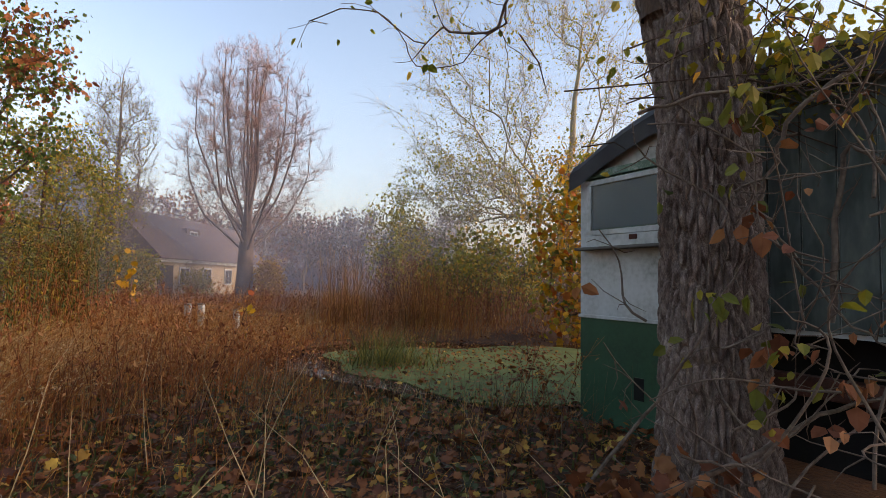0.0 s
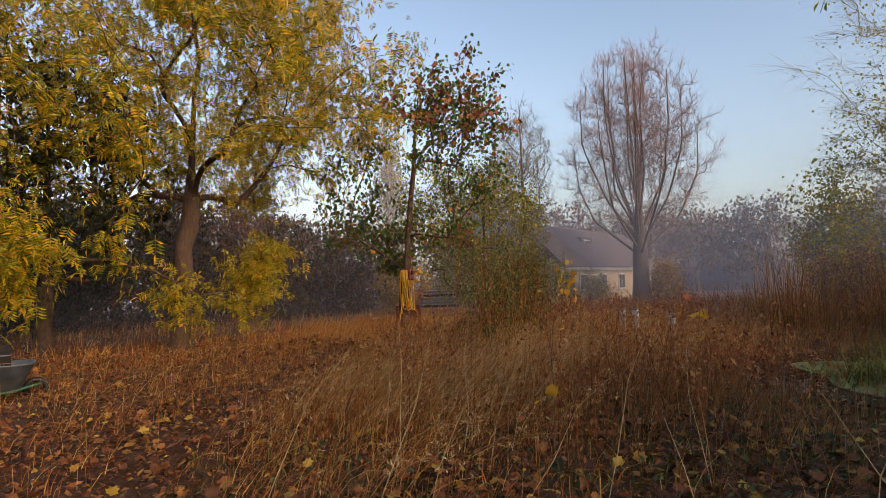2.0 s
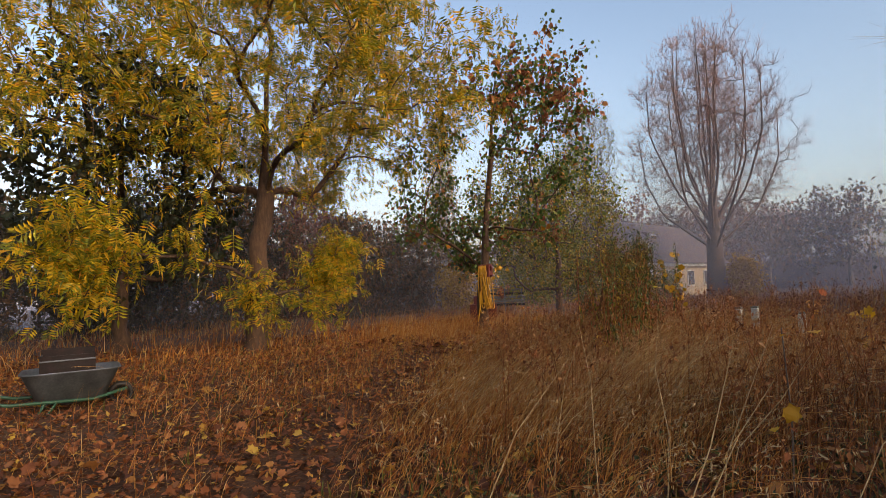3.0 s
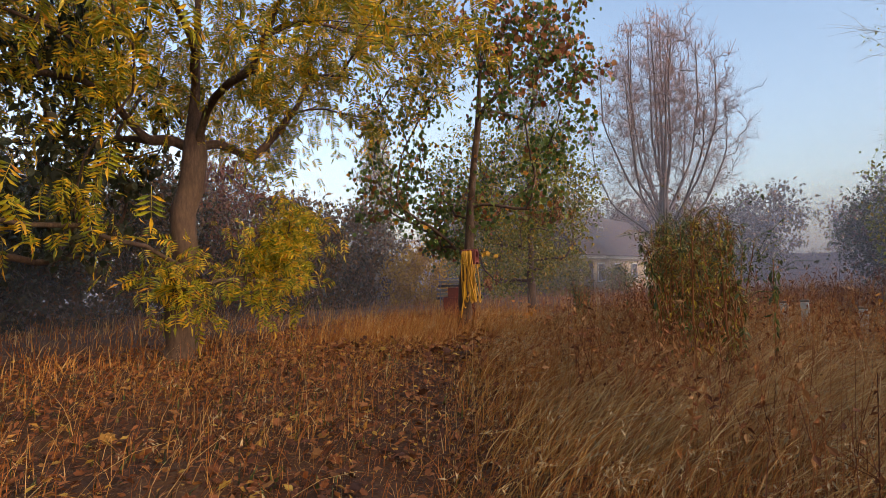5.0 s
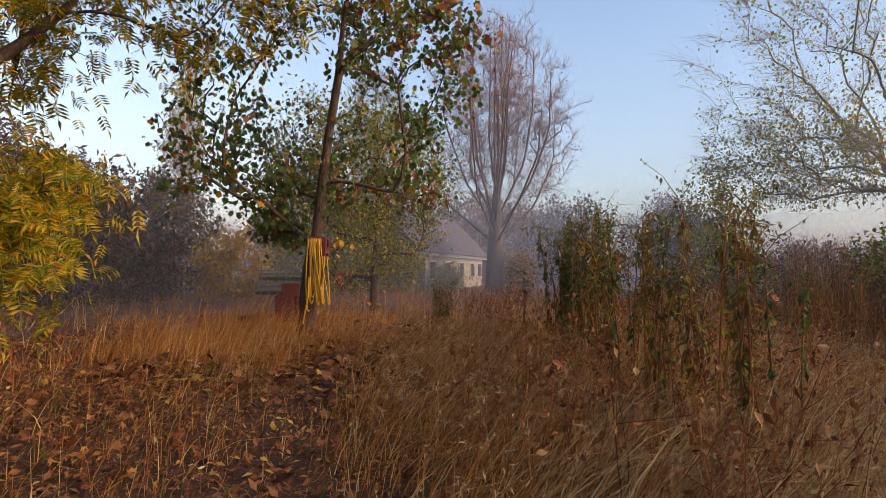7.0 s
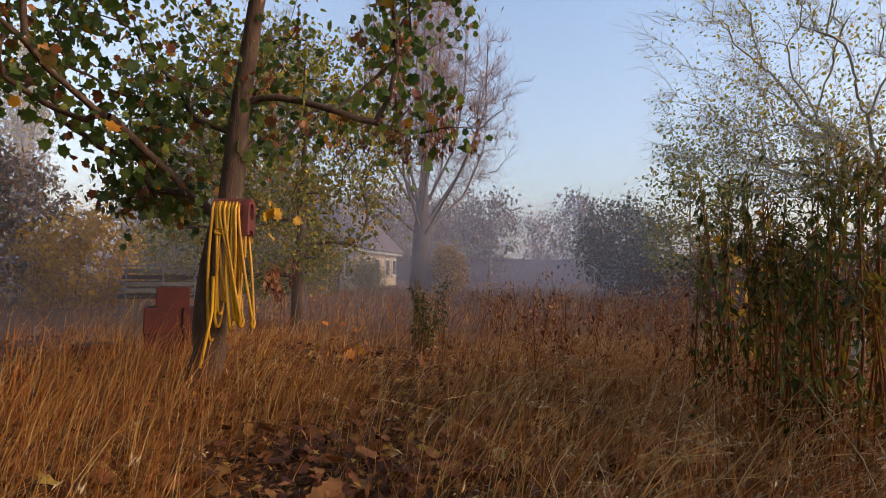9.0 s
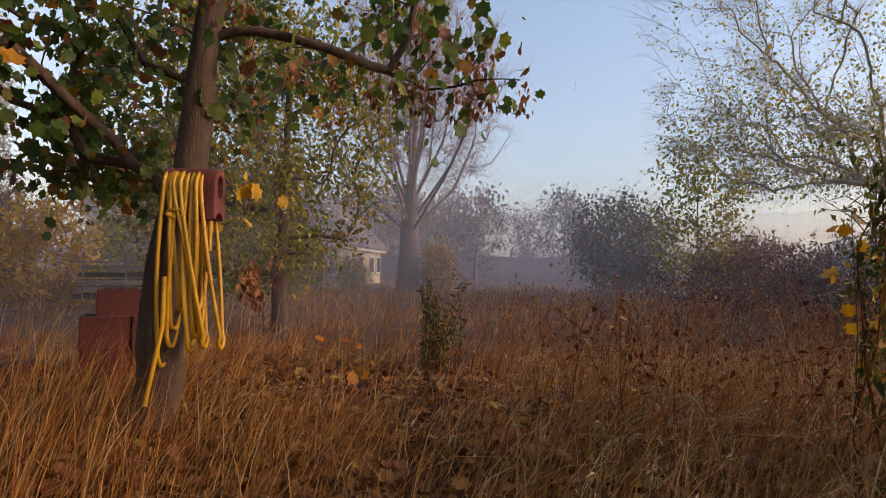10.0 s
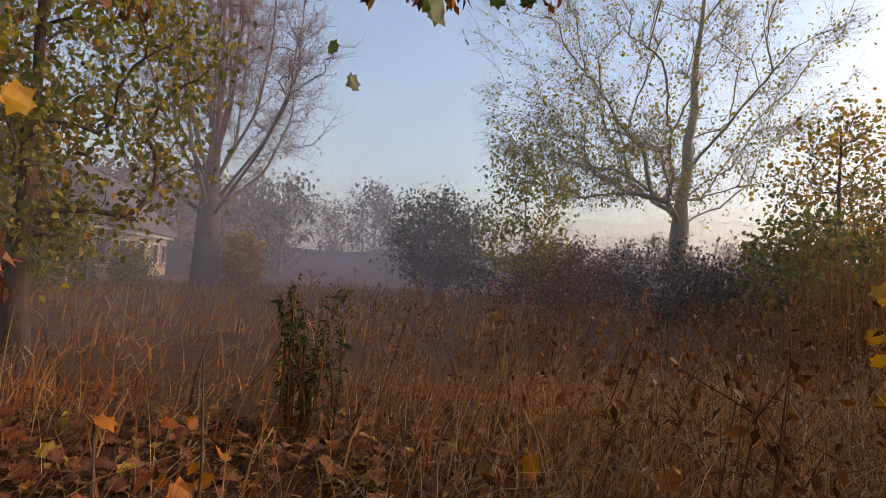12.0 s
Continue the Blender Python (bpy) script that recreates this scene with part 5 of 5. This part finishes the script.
for cx, cy, rx, ry, h, n in ((-2.8, 11.9, 0.45, 0.5, 1.5, 800), (-1.0, 12.3, 0.7, 0.6, 1.4, 1000), (0.5, 13.4, 0.6, 0.6, 1.15, 600)):
    bag = Bag()
    blades(n, cx - 2 * rx, cx + 2 * rx, cy - 2 * ry, cy + 2 * ry, h, 0.006, 0.3, lambda x, y: np.exp(-((x - cx) / rx) ** 2 - ((y - cy) / ry) ** 2), 0.5, bag, 3, True, 3.0)
    stuff(bag, "reed_clump", REED, "upright orange-brown dry reeds behind the pond", "reeds")
# arching seed grass beside the walk
bag, sbag = Bag(), Bag()
gx, gy = rng.uniform(-9.8, -3.0, 9000), rng.uniform(1.2, 10, 9000)
ok = (rng.uniform(0, 1, 9000) < zone(gx, gy)) & clear_of_path(gx, gy, 0.3)
for px_, py_ in zip(gx[ok][:3200], gy[ok][:3200]):
    b = base(px_, py_, 0.01)
    az, L = rng.normal(1.0, 0.9), rng.uniform(0.45, 0.85)
    d = np.array((math.sin(az), math.cos(az), 0))
    t = np.linspace(0, 1, 5)[:, None]
    pts = b + d * L * 0.75 * t ** 1.7 + np.array((0, 0, 1)) * L * (t - 0.42 * t ** 2.4)
    tube(bag, pts, np.linspace(0.0017, 0.001, 5), 3)
    spread_leaves(sbag, pts[-1] - (pts[-1] - pts[-2]) * np.linspace(0, 0.6, 7)[:, None] + rng.normal(0, 0.006, (7, 3)), 0.028, (OVAL[0] * (0.5, 1, 1), OVAL[1]), droop=0.2)
stuff(bag, "seed_grass", GRASS_DRY, "arching thin stems of dry seed grass", "grass")
stuff(sbag, "grass_seed_heads", STRAW, "pale seed heads of the dry grass", "grass")


def seedy_weeds(n, x0, x1, y0, y1, h, gap):
    """Dry forbs: a stem, side twigs and little dry seed heads."""
    x, y = rng.uniform(x0, x1, n * 5), rng.uniform(y0, y1, n * 5)
    ok = (rng.uniform(0, 1, n * 5) < tall_zone(x, y)) & clear_of_path(x, y, gap) & (((x - 0.4) / 3.4) ** 2 + ((y - 8.2) / 2.75) ** 2 > 1) & ((x < 0.7) | (y > 7.5))
    sb2, hb = Bag(), Bag()
    for px, py in zip(x[ok][:n], y[ok][:n]):
        hh = h * rng.uniform(0.6, 1.2)
        b = base(px, py, 0.02)
        tp = b + (rng.normal(0.12, 0.28) * hh, rng.normal(0, 0.28) * hh, hh * 0.92)
        tube(sb2, [b, (b + tp) / 2 + rng.normal(0, 0.02, 3), tp], [0.004, 0.003, 0.0015], 3)
        pts = []
        for k in range(7):
            s = rng.uniform(0.45, 1)
            q = b + (tp - b) * s
            e = q + rng.normal(0, 0.07, 3) + (0, 0, 0.1)
            tube(sb2, [q, e], [0.002, 0.0012], 3)
            pts += [e, e - (0, 0, 0.02), q]
        spread_leaves(hb, np.array(pts), 0.035, OVAL, vary=0.5)
    return sb2, hb


def single_weed(x, y, hh):
    """One dry forb with its stem, each side twig and the seed heads."""
    weed = empty("dry_weed", Matrix.Identity(4), "thin branching dry weed with seed heads", "weed", "dry weeds in the meadow")
    b = base(x, y, 0.02)
    tp = b + (rng.normal(0.12, 0.26) * hh, rng.normal(0, 0.26) * hh, hh * 0.94)
    bag = Bag()
    tube(bag, [b, (b + tp) / 2 + rng.normal(0, 0.02, 3), tp], [0.004, 0.003, 0.0015], 5)
    bag.out("stem", GRASS_BROWN, weed)
    pts = []
    for k in range(6):
        q = b + (tp - b) * rng.uniform(0.45, 1)
        e = q + rng.normal(0, 0.07, 3) + (0, 0, 0.1)
        bag = Bag()
        tube(bag, [q, (q + e) / 2 + (0, 0, 0.01), e], [0.002, 0.0016, 0.0012], 3)
        bag.out("twig", GRASS_BROWN, weed)
        pts += [e, e - (0, 0, 0.02), q]
    hb = Bag()
    spread_leaves(hb, np.array(pts), 0.035, OVAL, vary=0.5)
    tagged(hb.out("seed_spray", GRASS_BROWN, weed, False), kind="stuff")


wx, wy = rng.uniform(-6.5, -0.6, 1500), rng.uniform(2.4, 8.5, 1500)
ok = (rng.uniform(0, 1, 1500) < tall_zone(wx, wy)) & clear_of_path(wx, wy, 0.9) & (((wx - 0.4) / 3.4) ** 2 + ((wy - 8.2) / 2.75) ** 2 > 1)
for x, y in zip(wx[ok][:140], wy[ok][:140]):
    single_weed(x, y, 0.72 * rng.uniform(0.6, 1.2))
s2, h2 = seedy_weeds(620, -9, 3, 2.4, 14, 0.82, 1.1)
stuff(s2, "weed_stems", GRASS_BROWN, "thin branching dry weed stems", "weeds")
stuff(h2, "weed_seed_heads", GRASS_BROWN, "small dry brown seed heads on weeds", "weeds")


def litter(n, x0, x1, y0, y1, size, shape, weight, bag, lift=0.012):
    x, y = rng.uniform(x0, x1, n * 3), rng.uniform(y0, y1, n * 3)
    ok = rng.uniform(0, 1, n * 3) < weight(x, y)
    x, y = x[ok][:n], y[ok][:n]
    z = np.maximum(ground_z(x, y) + 0.03, 0.04) + np.abs(rng.normal(0, lift, len(x)))
    spread_leaves(bag, np.stack([x, y, z], -1), size, shape, flat=0.4, vary=0.3)


bag = Bag()
litter(1500, -20, 6, -7, 6, 0.065, LOBED, lambda x, y: np.exp(-((x + 6) / 8) ** 2 - (y / 4) ** 2), bag, 0.02)
litter(5000, -20, 4.5, -7, 4, 0.065, OVAL, lambda x, y: np.exp(-((x + 6) / 8) ** 2 - (y / 4) ** 2), bag, 0.02)
litter(9500, -14, 1.5, -2, 11, 0.05, LOBED, lambda x, y: 1 - 0.55 * zone(x, y), bag, 0.02)
litter(34000, -14, 1.5, -2, 12, 0.052, OVAL, lambda x, y: 1 - 0.4 * zone(x, y), bag, 0.02)
litter(3600, -10.5, -6.5, 5.5, 11, 0.072, LOBED, lambda x, y: 0.6 + 0 * x, bag, 0.04)
litter(7500, -10.5, -5, 3, 8.5, 0.044, OVAL, lambda x, y: 1 - 0.75 * zone(x, y), bag, 0.03)
litter(5200, -7, -0.8, -1.5, 2.6, 0.052, OVAL, lambda x, y: 0.8 + 0 * x, bag, 0.03)
litter(1300, -7, -0.8, -1.5, 2.6, 0.06, LOBED, lambda x, y: 0.8 + 0 * x, bag, 0.03)
litter(90, -0.8, 1.8, 7.0, 9.6, 0.07, BROAD, lambda x, y: 0.9 + 0 * x, bag, 0.005)
litter(3400, -3.5, 1.5, 1, 5, 0.062, LOBED, lambda x, y: 0.6 + 0 * x, bag, 0.04)
stuff(bag, "fallen_leaves", LITTER, "brown and tan fallen leaves over the ground", "leaf litter")

bag = Bag()
blades(3500, -5, 1.2, 0.6, 5, 0.14, 0.009, 0.9, lambda x, y: 0.5 + 0 * x, 0.2, bag, 2)
blades(1500, -12, -6, 1, 7, 0.12, 0.009, 0.9, lambda x, y: 0.3 + 0 * x, 0.2, bag, 2)
px = rng.uniform(-4.5, 1.0, 2600)
py = rng.uniform(0.8, 6, 2600)
spread_leaves(bag, np.stack([px, py, ground_z(px, py) + rng.uniform(0.03, 0.16, 2600)], -1), 0.036, BROAD, flat=0.6)
stuff(bag, "green_herbs", GREEN_LOW, "low green herbs and ivy among dead leaves", "herbs")


# ---- single plants ----
def goldenrod(x, y, h, leafm, label, name="goldenrod", group="goldenrod stand", plumes=True, leafy=36, size=0.065):
    th = empty(name, Matrix.Identity(4), label, "plant", group)
    b = base(x, y, 0.02)
    bag, lb, pb = Bag(), Bag(), Bag()
    tp = b + (rng.normal(0, 0.1), rng.normal(0, 0.1), h)
    mid = (b + tp) / 2 + rng.normal(0, 0.03, 3)
    tube(bag, [b, mid, tp], [0.007, 0.006, 0.003], 5)
    n = int(leafy * h)
    s = rng.uniform(0.2, 0.98, n)[:, None]
    spread_leaves(lb, (1 - s) ** 2 * b + 2 * s * (1 - s) * mid + s * s * tp + rng.normal(0, 0.012, (n, 3)), size, (OVAL[0] * (0.7, 1, 1), OVAL[1]), droop=0.9 if plumes else 0.2)
    if plumes:
        for k in range(6):
            d = rng.normal(0, 0.1, 3) + (0, 0, 0.05)
            q = [tp - (0, 0, 0.05 * k), tp + d * 0.6 + (0, 0, 0.04 - 0.05 * k), tp + d * 1.3 - (0, 0, 0.05 * k + 0.02)]
            tube(pb, q, [0.003, 0.003, 0.0015], 3)
            spread_leaves(pb, np.linspace(q[0], q[2], 12) + rng.normal(0, 0.012, (12, 3)), 0.03, OVAL)
        tagged(pb.out("plume", leafm, th, False), kind="stuff")
    bag.out("stem", GRASS_BROWN, th)
    tagged(lb.out("foliage", leafm, th, False), kind="stuff")


LEAF_WEED = foliage("withering weed leaves", [(0.0, "6a4a26"), (0.4, "8f5e2c"), (0.7, "7a7030"), (0.9, "a8962e"), (1.0, "cfa62a")], 0.7, 0.45)
for k in range(76):
    # a drift that runs away from the walk
    a = rng.uniform(0, 1)
    green = rng.uniform() < 0.4
    goldenrod(-5.15 - 1.2 * a + rng.normal(0, 0.17), 5.3 + 3.1 * a + rng.normal(0, 0.2), rng.uniform(0.9, 1.62) + 0.12 * a, LEAF_STEM if green else LEAF_WEED,
              "tall goldenrod stem with narrow green leaves" if green else "withered goldenrod stem with drooping leaves", leafy=36)
for k in range(26):
    goldenrod(-6.3 + rng.normal(0, 0.22), 8.2 + rng.normal(0, 0.3), rng.uniform(1.0, 1.65), LEAF_STEM, "tall goldenrod stem with narrow green leaves", leafy=46)
for k in range(19):
    a, r = rng.uniform(0, 2 * np.pi), rng.uniform(0, 1) ** 0.5
    goldenrod(-8.75 + 0.26 * r * math.cos(a), 10.9 + 0.24 * r * math.sin(a), rng.uniform(0.55, 0.95), GREEN_LOW, "dark green leafy willowherb stem", "willowherb", "willowherb clump", False, 95, 0.05)


def stalk(x, y, dx, dy, h, r=0.003):
    b = base(x, y, 0.02)
    tp = b + (dx, dy, h)
    bag = Bag()
    tube(bag, [b, b + (dx * 0.25, dy * 0.25, h * 0.35) + rng.normal(0, 0.02, 3), b + (dx * 0.6, dy * 0.6, h * 0.72) + rng.normal(0, 0.025, 3), tp], [r, r * 0.9, r * 0.7, r * 0.35], 5)
    tagged(bag.out("dry_stalk", STRAW), "pale bare dry stalk leaning in the weeds", "stalk", "pale dry stalks")


for x, y, dx, dy, h in ((-0.75, 2.2, -0.5, 0.3, 0.8), (-0.95, 2.5, -0.06, 0.3, 0.75), (-0.35, 2.3, -0.75, 0.4, 0.6), (-0.4, 2.6, 0.06, 0.2, 0.62), (-0.25, 2.5, -0.16, 0.4, 0.6),
                        (0.35, 2.2, -0.75, 0.5, 0.42), (0.7, 2.1, -0.4, 0.6, 0.4), (-0.05, 2.2, -0.12, 0.2, 0.5), (-2.9, 1.4, 0.25, 0.2, 1.1), (-3.1, 2.6, 0.25, 0.2, 1.0), (-3.4, 2.7, -0.1, 0.25, 1.0),
                        (-2.7, 2.4, 0.45, 0.3, 0.75), (-3.6, 1.2, 0.35, 0.4, 1.0), (-3.2, 3.0, 0.45, 0.1, 0.85), (-6.2, 7.2, 0.3, 0.1, 0.8), (-6.6, 6.6, -0.3, 0.1, 0.7), (-7.3, 7.6, 0.3, 0.1, 0.7),
                        (-7.0, 7.9, 0.35, 0.1, 0.6), (-6.9, 8.6, -0.25, 0.1, 0.7), (-1.3, 1.9, 0.3, 0.5, 0.5), (-1.6, 2.2, -0.35, 0.4, 0.6), (-3.9, 3.6, 0.4, 0.3, 0.9), (-4.4, 3.4, 0.5, 0.2, 0.8),
                        (-1.15, 2.9, 0.3, 0.2, 0.9), (-1.9, 3.2, -0.2, 0.3, 0.85), (-0.6, 3.4, 0.25, 0.1, 0.7), (-2.3, 2.6, 0.15, 0.3, 0.95), (0.25, 3.2, -0.3, 0.2, 0.55), (-3.5, 2.2, -0.2, 0.2, 1.05), (-4.0, 2.5, 0.3, -0.1, 0.95), (-3.0, 1.9, 0.35, 0.1, 0.9)):
    stalk(x, y, dx, dy, h)


def vine_tangle():
    """A dry climber over the old trunk and the trailer wall, with a few leaves left."""
    th = empty("climbing_vine", Matrix.Identity(4), "tangled dry climber with a few orange leaves on the trunk", "vine")
    bag, ob, gb = Bag(), Bag(), Bag()
    for k in range(44):
        s = rng.uniform(-0.25, 1.9)
        z0 = rng.uniform(0, 2.2)
        z1 = z0 + rng.uniform(-0.2, 0.9)
        a = np.array((1.15 + 0.5 * s, 2.95 - 0.5 * s, z0)) + rng.normal(0, 0.09, 3)
        e = a + (rng.normal(0.1, 0.45), rng.normal(-0.05, 0.3), z1 - z0)
        m1 = a + (e - a) * 0.35 + rng.normal(0, 0.2, 3)
        m2 = a + (e - a) * 0.7 + rng.normal(0, 0.2, 3)
        t = np.linspace(0, 1, 9)[:, None]
        p = (1 - t) ** 3 * a + 3 * t * (1 - t) ** 2 * m1 + 3 * t * t * (1 - t) * m2 + t ** 3 * e
        r = rng.uniform(0.003, 0.01)
        one = Bag()
        tube(one, p, np.linspace(r, r * 0.5, 9), 5)
        one.out("stem", VINE, th)
        for q in p[rng.integers(2, 9, 5)]:
            d = rng.normal(0, 0.13, 3)
            tube(bag, [q, q + d * 0.5 + rng.normal(0, 0.02, 3), q + d], [0.004, 0.003, 0.0015], 3)
            if rng.uniform() < 0.42:
                spread_leaves(ob if rng.uniform() < 0.5 else gb, (q + d)[None] + rng.normal(0, 0.03, (2, 3)), 0.07, BROAD)
    spread_leaves(ob, np.array((0.95, 2.78, 0.16)) + rng.normal(0, (0.22, 0.14, 0.1), (110, 3)), 0.085, LOBED)
    # heavier stems: one across the trunk, others arching over the wall and along the ground
    for pts, r in (([(0.86, 2.8, 2.12), (1.15, 2.76, 2.2), (1.61, 2.73, 2.24), (1.9, 2.64, 2.36)], 0.011), ([(1.9, 2.66, 2.36), (1.58, 2.74, 2.09), (1.47, 2.81, 1.66)], 0.016),
                   ([(1.47, 2.79, 1.6), (1.67, 2.79, 1.34), (2.05, 2.7, 1.15)], 0.008), ([(0.78, 2.71, 0.16), (1.36, 2.72, 0.41), (1.66, 2.73, 0.6), (1.98, 2.63, 0.75)], 0.017),
                   ([(0.63, 3.0, 0.12), (1.1, 2.9, 0.78), (1.41, 2.84, 1.37)], 0.011), ([(1.5, 2.77, 1.51), (1.82, 2.71, 1.06), (2.0, 2.67, 0.94)], 0.009),
                   ([(1.03, 2.71, 0.41), (1.3, 2.66, 0.36), (1.52, 2.68, 0.51), (1.81, 2.62, 0.86)], 0.008), ([(1.81, 2.81, 1.06), (1.84, 2.79, 1.5), (1.87, 2.76, 1.98), (2.02, 2.67, 1.82)], 0.018)):
        p = np.array(pts, float)
        t = np.linspace(0, len(p) - 1, 14)
        q = np.stack([np.interp(t, np.arange(len(p)), p[:, k]) for k in range(3)], -1)
        q[1:-1] = 0.25 * q[:-2] + 0.5 * q[1:-1] + 0.25 * q[2:] + rng.normal(0, 0.008, (12, 3))
        one = Bag()
        tube(one, q, np.linspace(r, r * 0.5, 14), 7)
        one.out("stem", VINE, th)
        for a in q[rng.integers(1, 14, 9)]:
            d = rng.normal(0, 0.11, 3) - (0, 0.04, 0)
            tube(bag, [a, a + d * 0.5 + rng.normal(0, 0.02, 3), a + d], [0.004, 0.003, 0.0015], 3)
    for c_, n_, mat_bag in (((1.41, 2.72, 1.55), 9, ob), ((1.43, 2.7, 0.95), 12, ob), ((1.83, 2.6, 0.84), 8, ob), ((1.44, 2.68, 0.71), 10, gb), ((1.19, 2.68, 1.14), 12, gb), ((1.35, 2.7, 2.15), 26, gb), ((1.6, 2.7, 2.4), 26, gb)):
        spread_leaves(mat_bag, np.array(c_) + rng.normal(0, (0.07, 0.04, 0.06), (n_, 3)), 0.075, BROAD, droop=0.7)
    tagged(bag.out("side_twigs", VINE, th), kind="stuff")
    ob.out("orange_leaves", LEAF_RUST, th, False)
    gb.out("green_leaves", LEAF_OLIVE, th, False)


vine_tangle()


def leaf_sprig(x, y, h, mat, label, count, size=0.085):
    th = empty("maple_seedling", Matrix.Identity(4), label, "seedling", "maple seedlings in the grass")
    b = base(x, y, 0.02)
    bag, lb = Bag(), Bag()
    tube(bag, [b, b + (0.02, 0.0, h * 0.5), b + (0.0, 0.02, h)], [0.006, 0.005, 0.003], 5)
    bag.out("stem", TWIG, th)
    spread_leaves(lb, b + np.stack([rng.normal(0, 0.07, count), rng.normal(0, 0.07, count), h * rng.uniform(0.45, 1.0, count)], -1), size, LOBED, droop=0.5)
    lb.out("leaves", mat, th, False)


for x, y, h, mat, c in ((-9.15, 9.4, 0.75, LEAF_ORANGE, 7), (-9.4, 9.2, 0.6, LEAF_ORANGE, 5), (-6.0, 9.4, 0.95, LEAF_YELLOW, 10), (-5.5, 5.6, 0.55, LEAF_YELLOW, 6), (-2.9, 3.1, 0.95, LEAF_YELLOW, 4),
                        (-6.2, 9.2, 1.35, LEAF_YELLOW, 14), (-5.9, 9.1, 1.5, LEAF_YELLOW, 14), (-7.9, 9.4, 0.3, LEAF_ORANGE, 3), (-7.4, 9.2, 0.3, LEAF_ORANGE, 3), (-3.2, 7.6, 0.9, LEAF_YELLOW, 8), (-4.1, 9.6, 0.9, LEAF_ORANGE, 8)):
    leaf_sprig(x, y, h, mat, "small maple seedling with yellow or orange leaves", c, 0.055 if x < -9 or x > -3 else 0.085)


def bramble(x, y, az, L):
    """A low dark arching shoot with small leaves."""
    th = empty("bramble_shoot", Matrix.Identity(4), "dark low bramble shoot with small green leaves", "bramble", "bramble shoots")
    b = base(x, y, 0.02)
    d = np.array((math.sin(az), math.cos(az), 0))
    t = np.linspace(0, 1, 7)[:, None]
    pts = b + d * L * t + np.array((0, 0, 1.0)) * (0.9 * L * t * (1 - 0.75 * t)) + rng.normal(0, 0.012, (7, 3))
    bag, lb = Bag(), Bag()
    tube(bag, pts, np.linspace(0.0045, 0.002, 7), 4)
    bag.out("shoot", TWIG, th)
    spread_leaves(lb, pts[rng.integers(1, 7, 13)] + rng.normal(0, 0.03, (13, 3)), 0.05, BROAD, droop=0.2)
    lb.out("leaves", GREEN_LOW, th, False)


for k in range(110):
    x, y = rng.uniform(-2.6, 1.0), rng.uniform(1.5, 5.4)
    if x < 0.4 or y < 3.0:
        bramble(x, y, rng.uniform(0, 6.28), rng.uniform(0.25, 0.6))
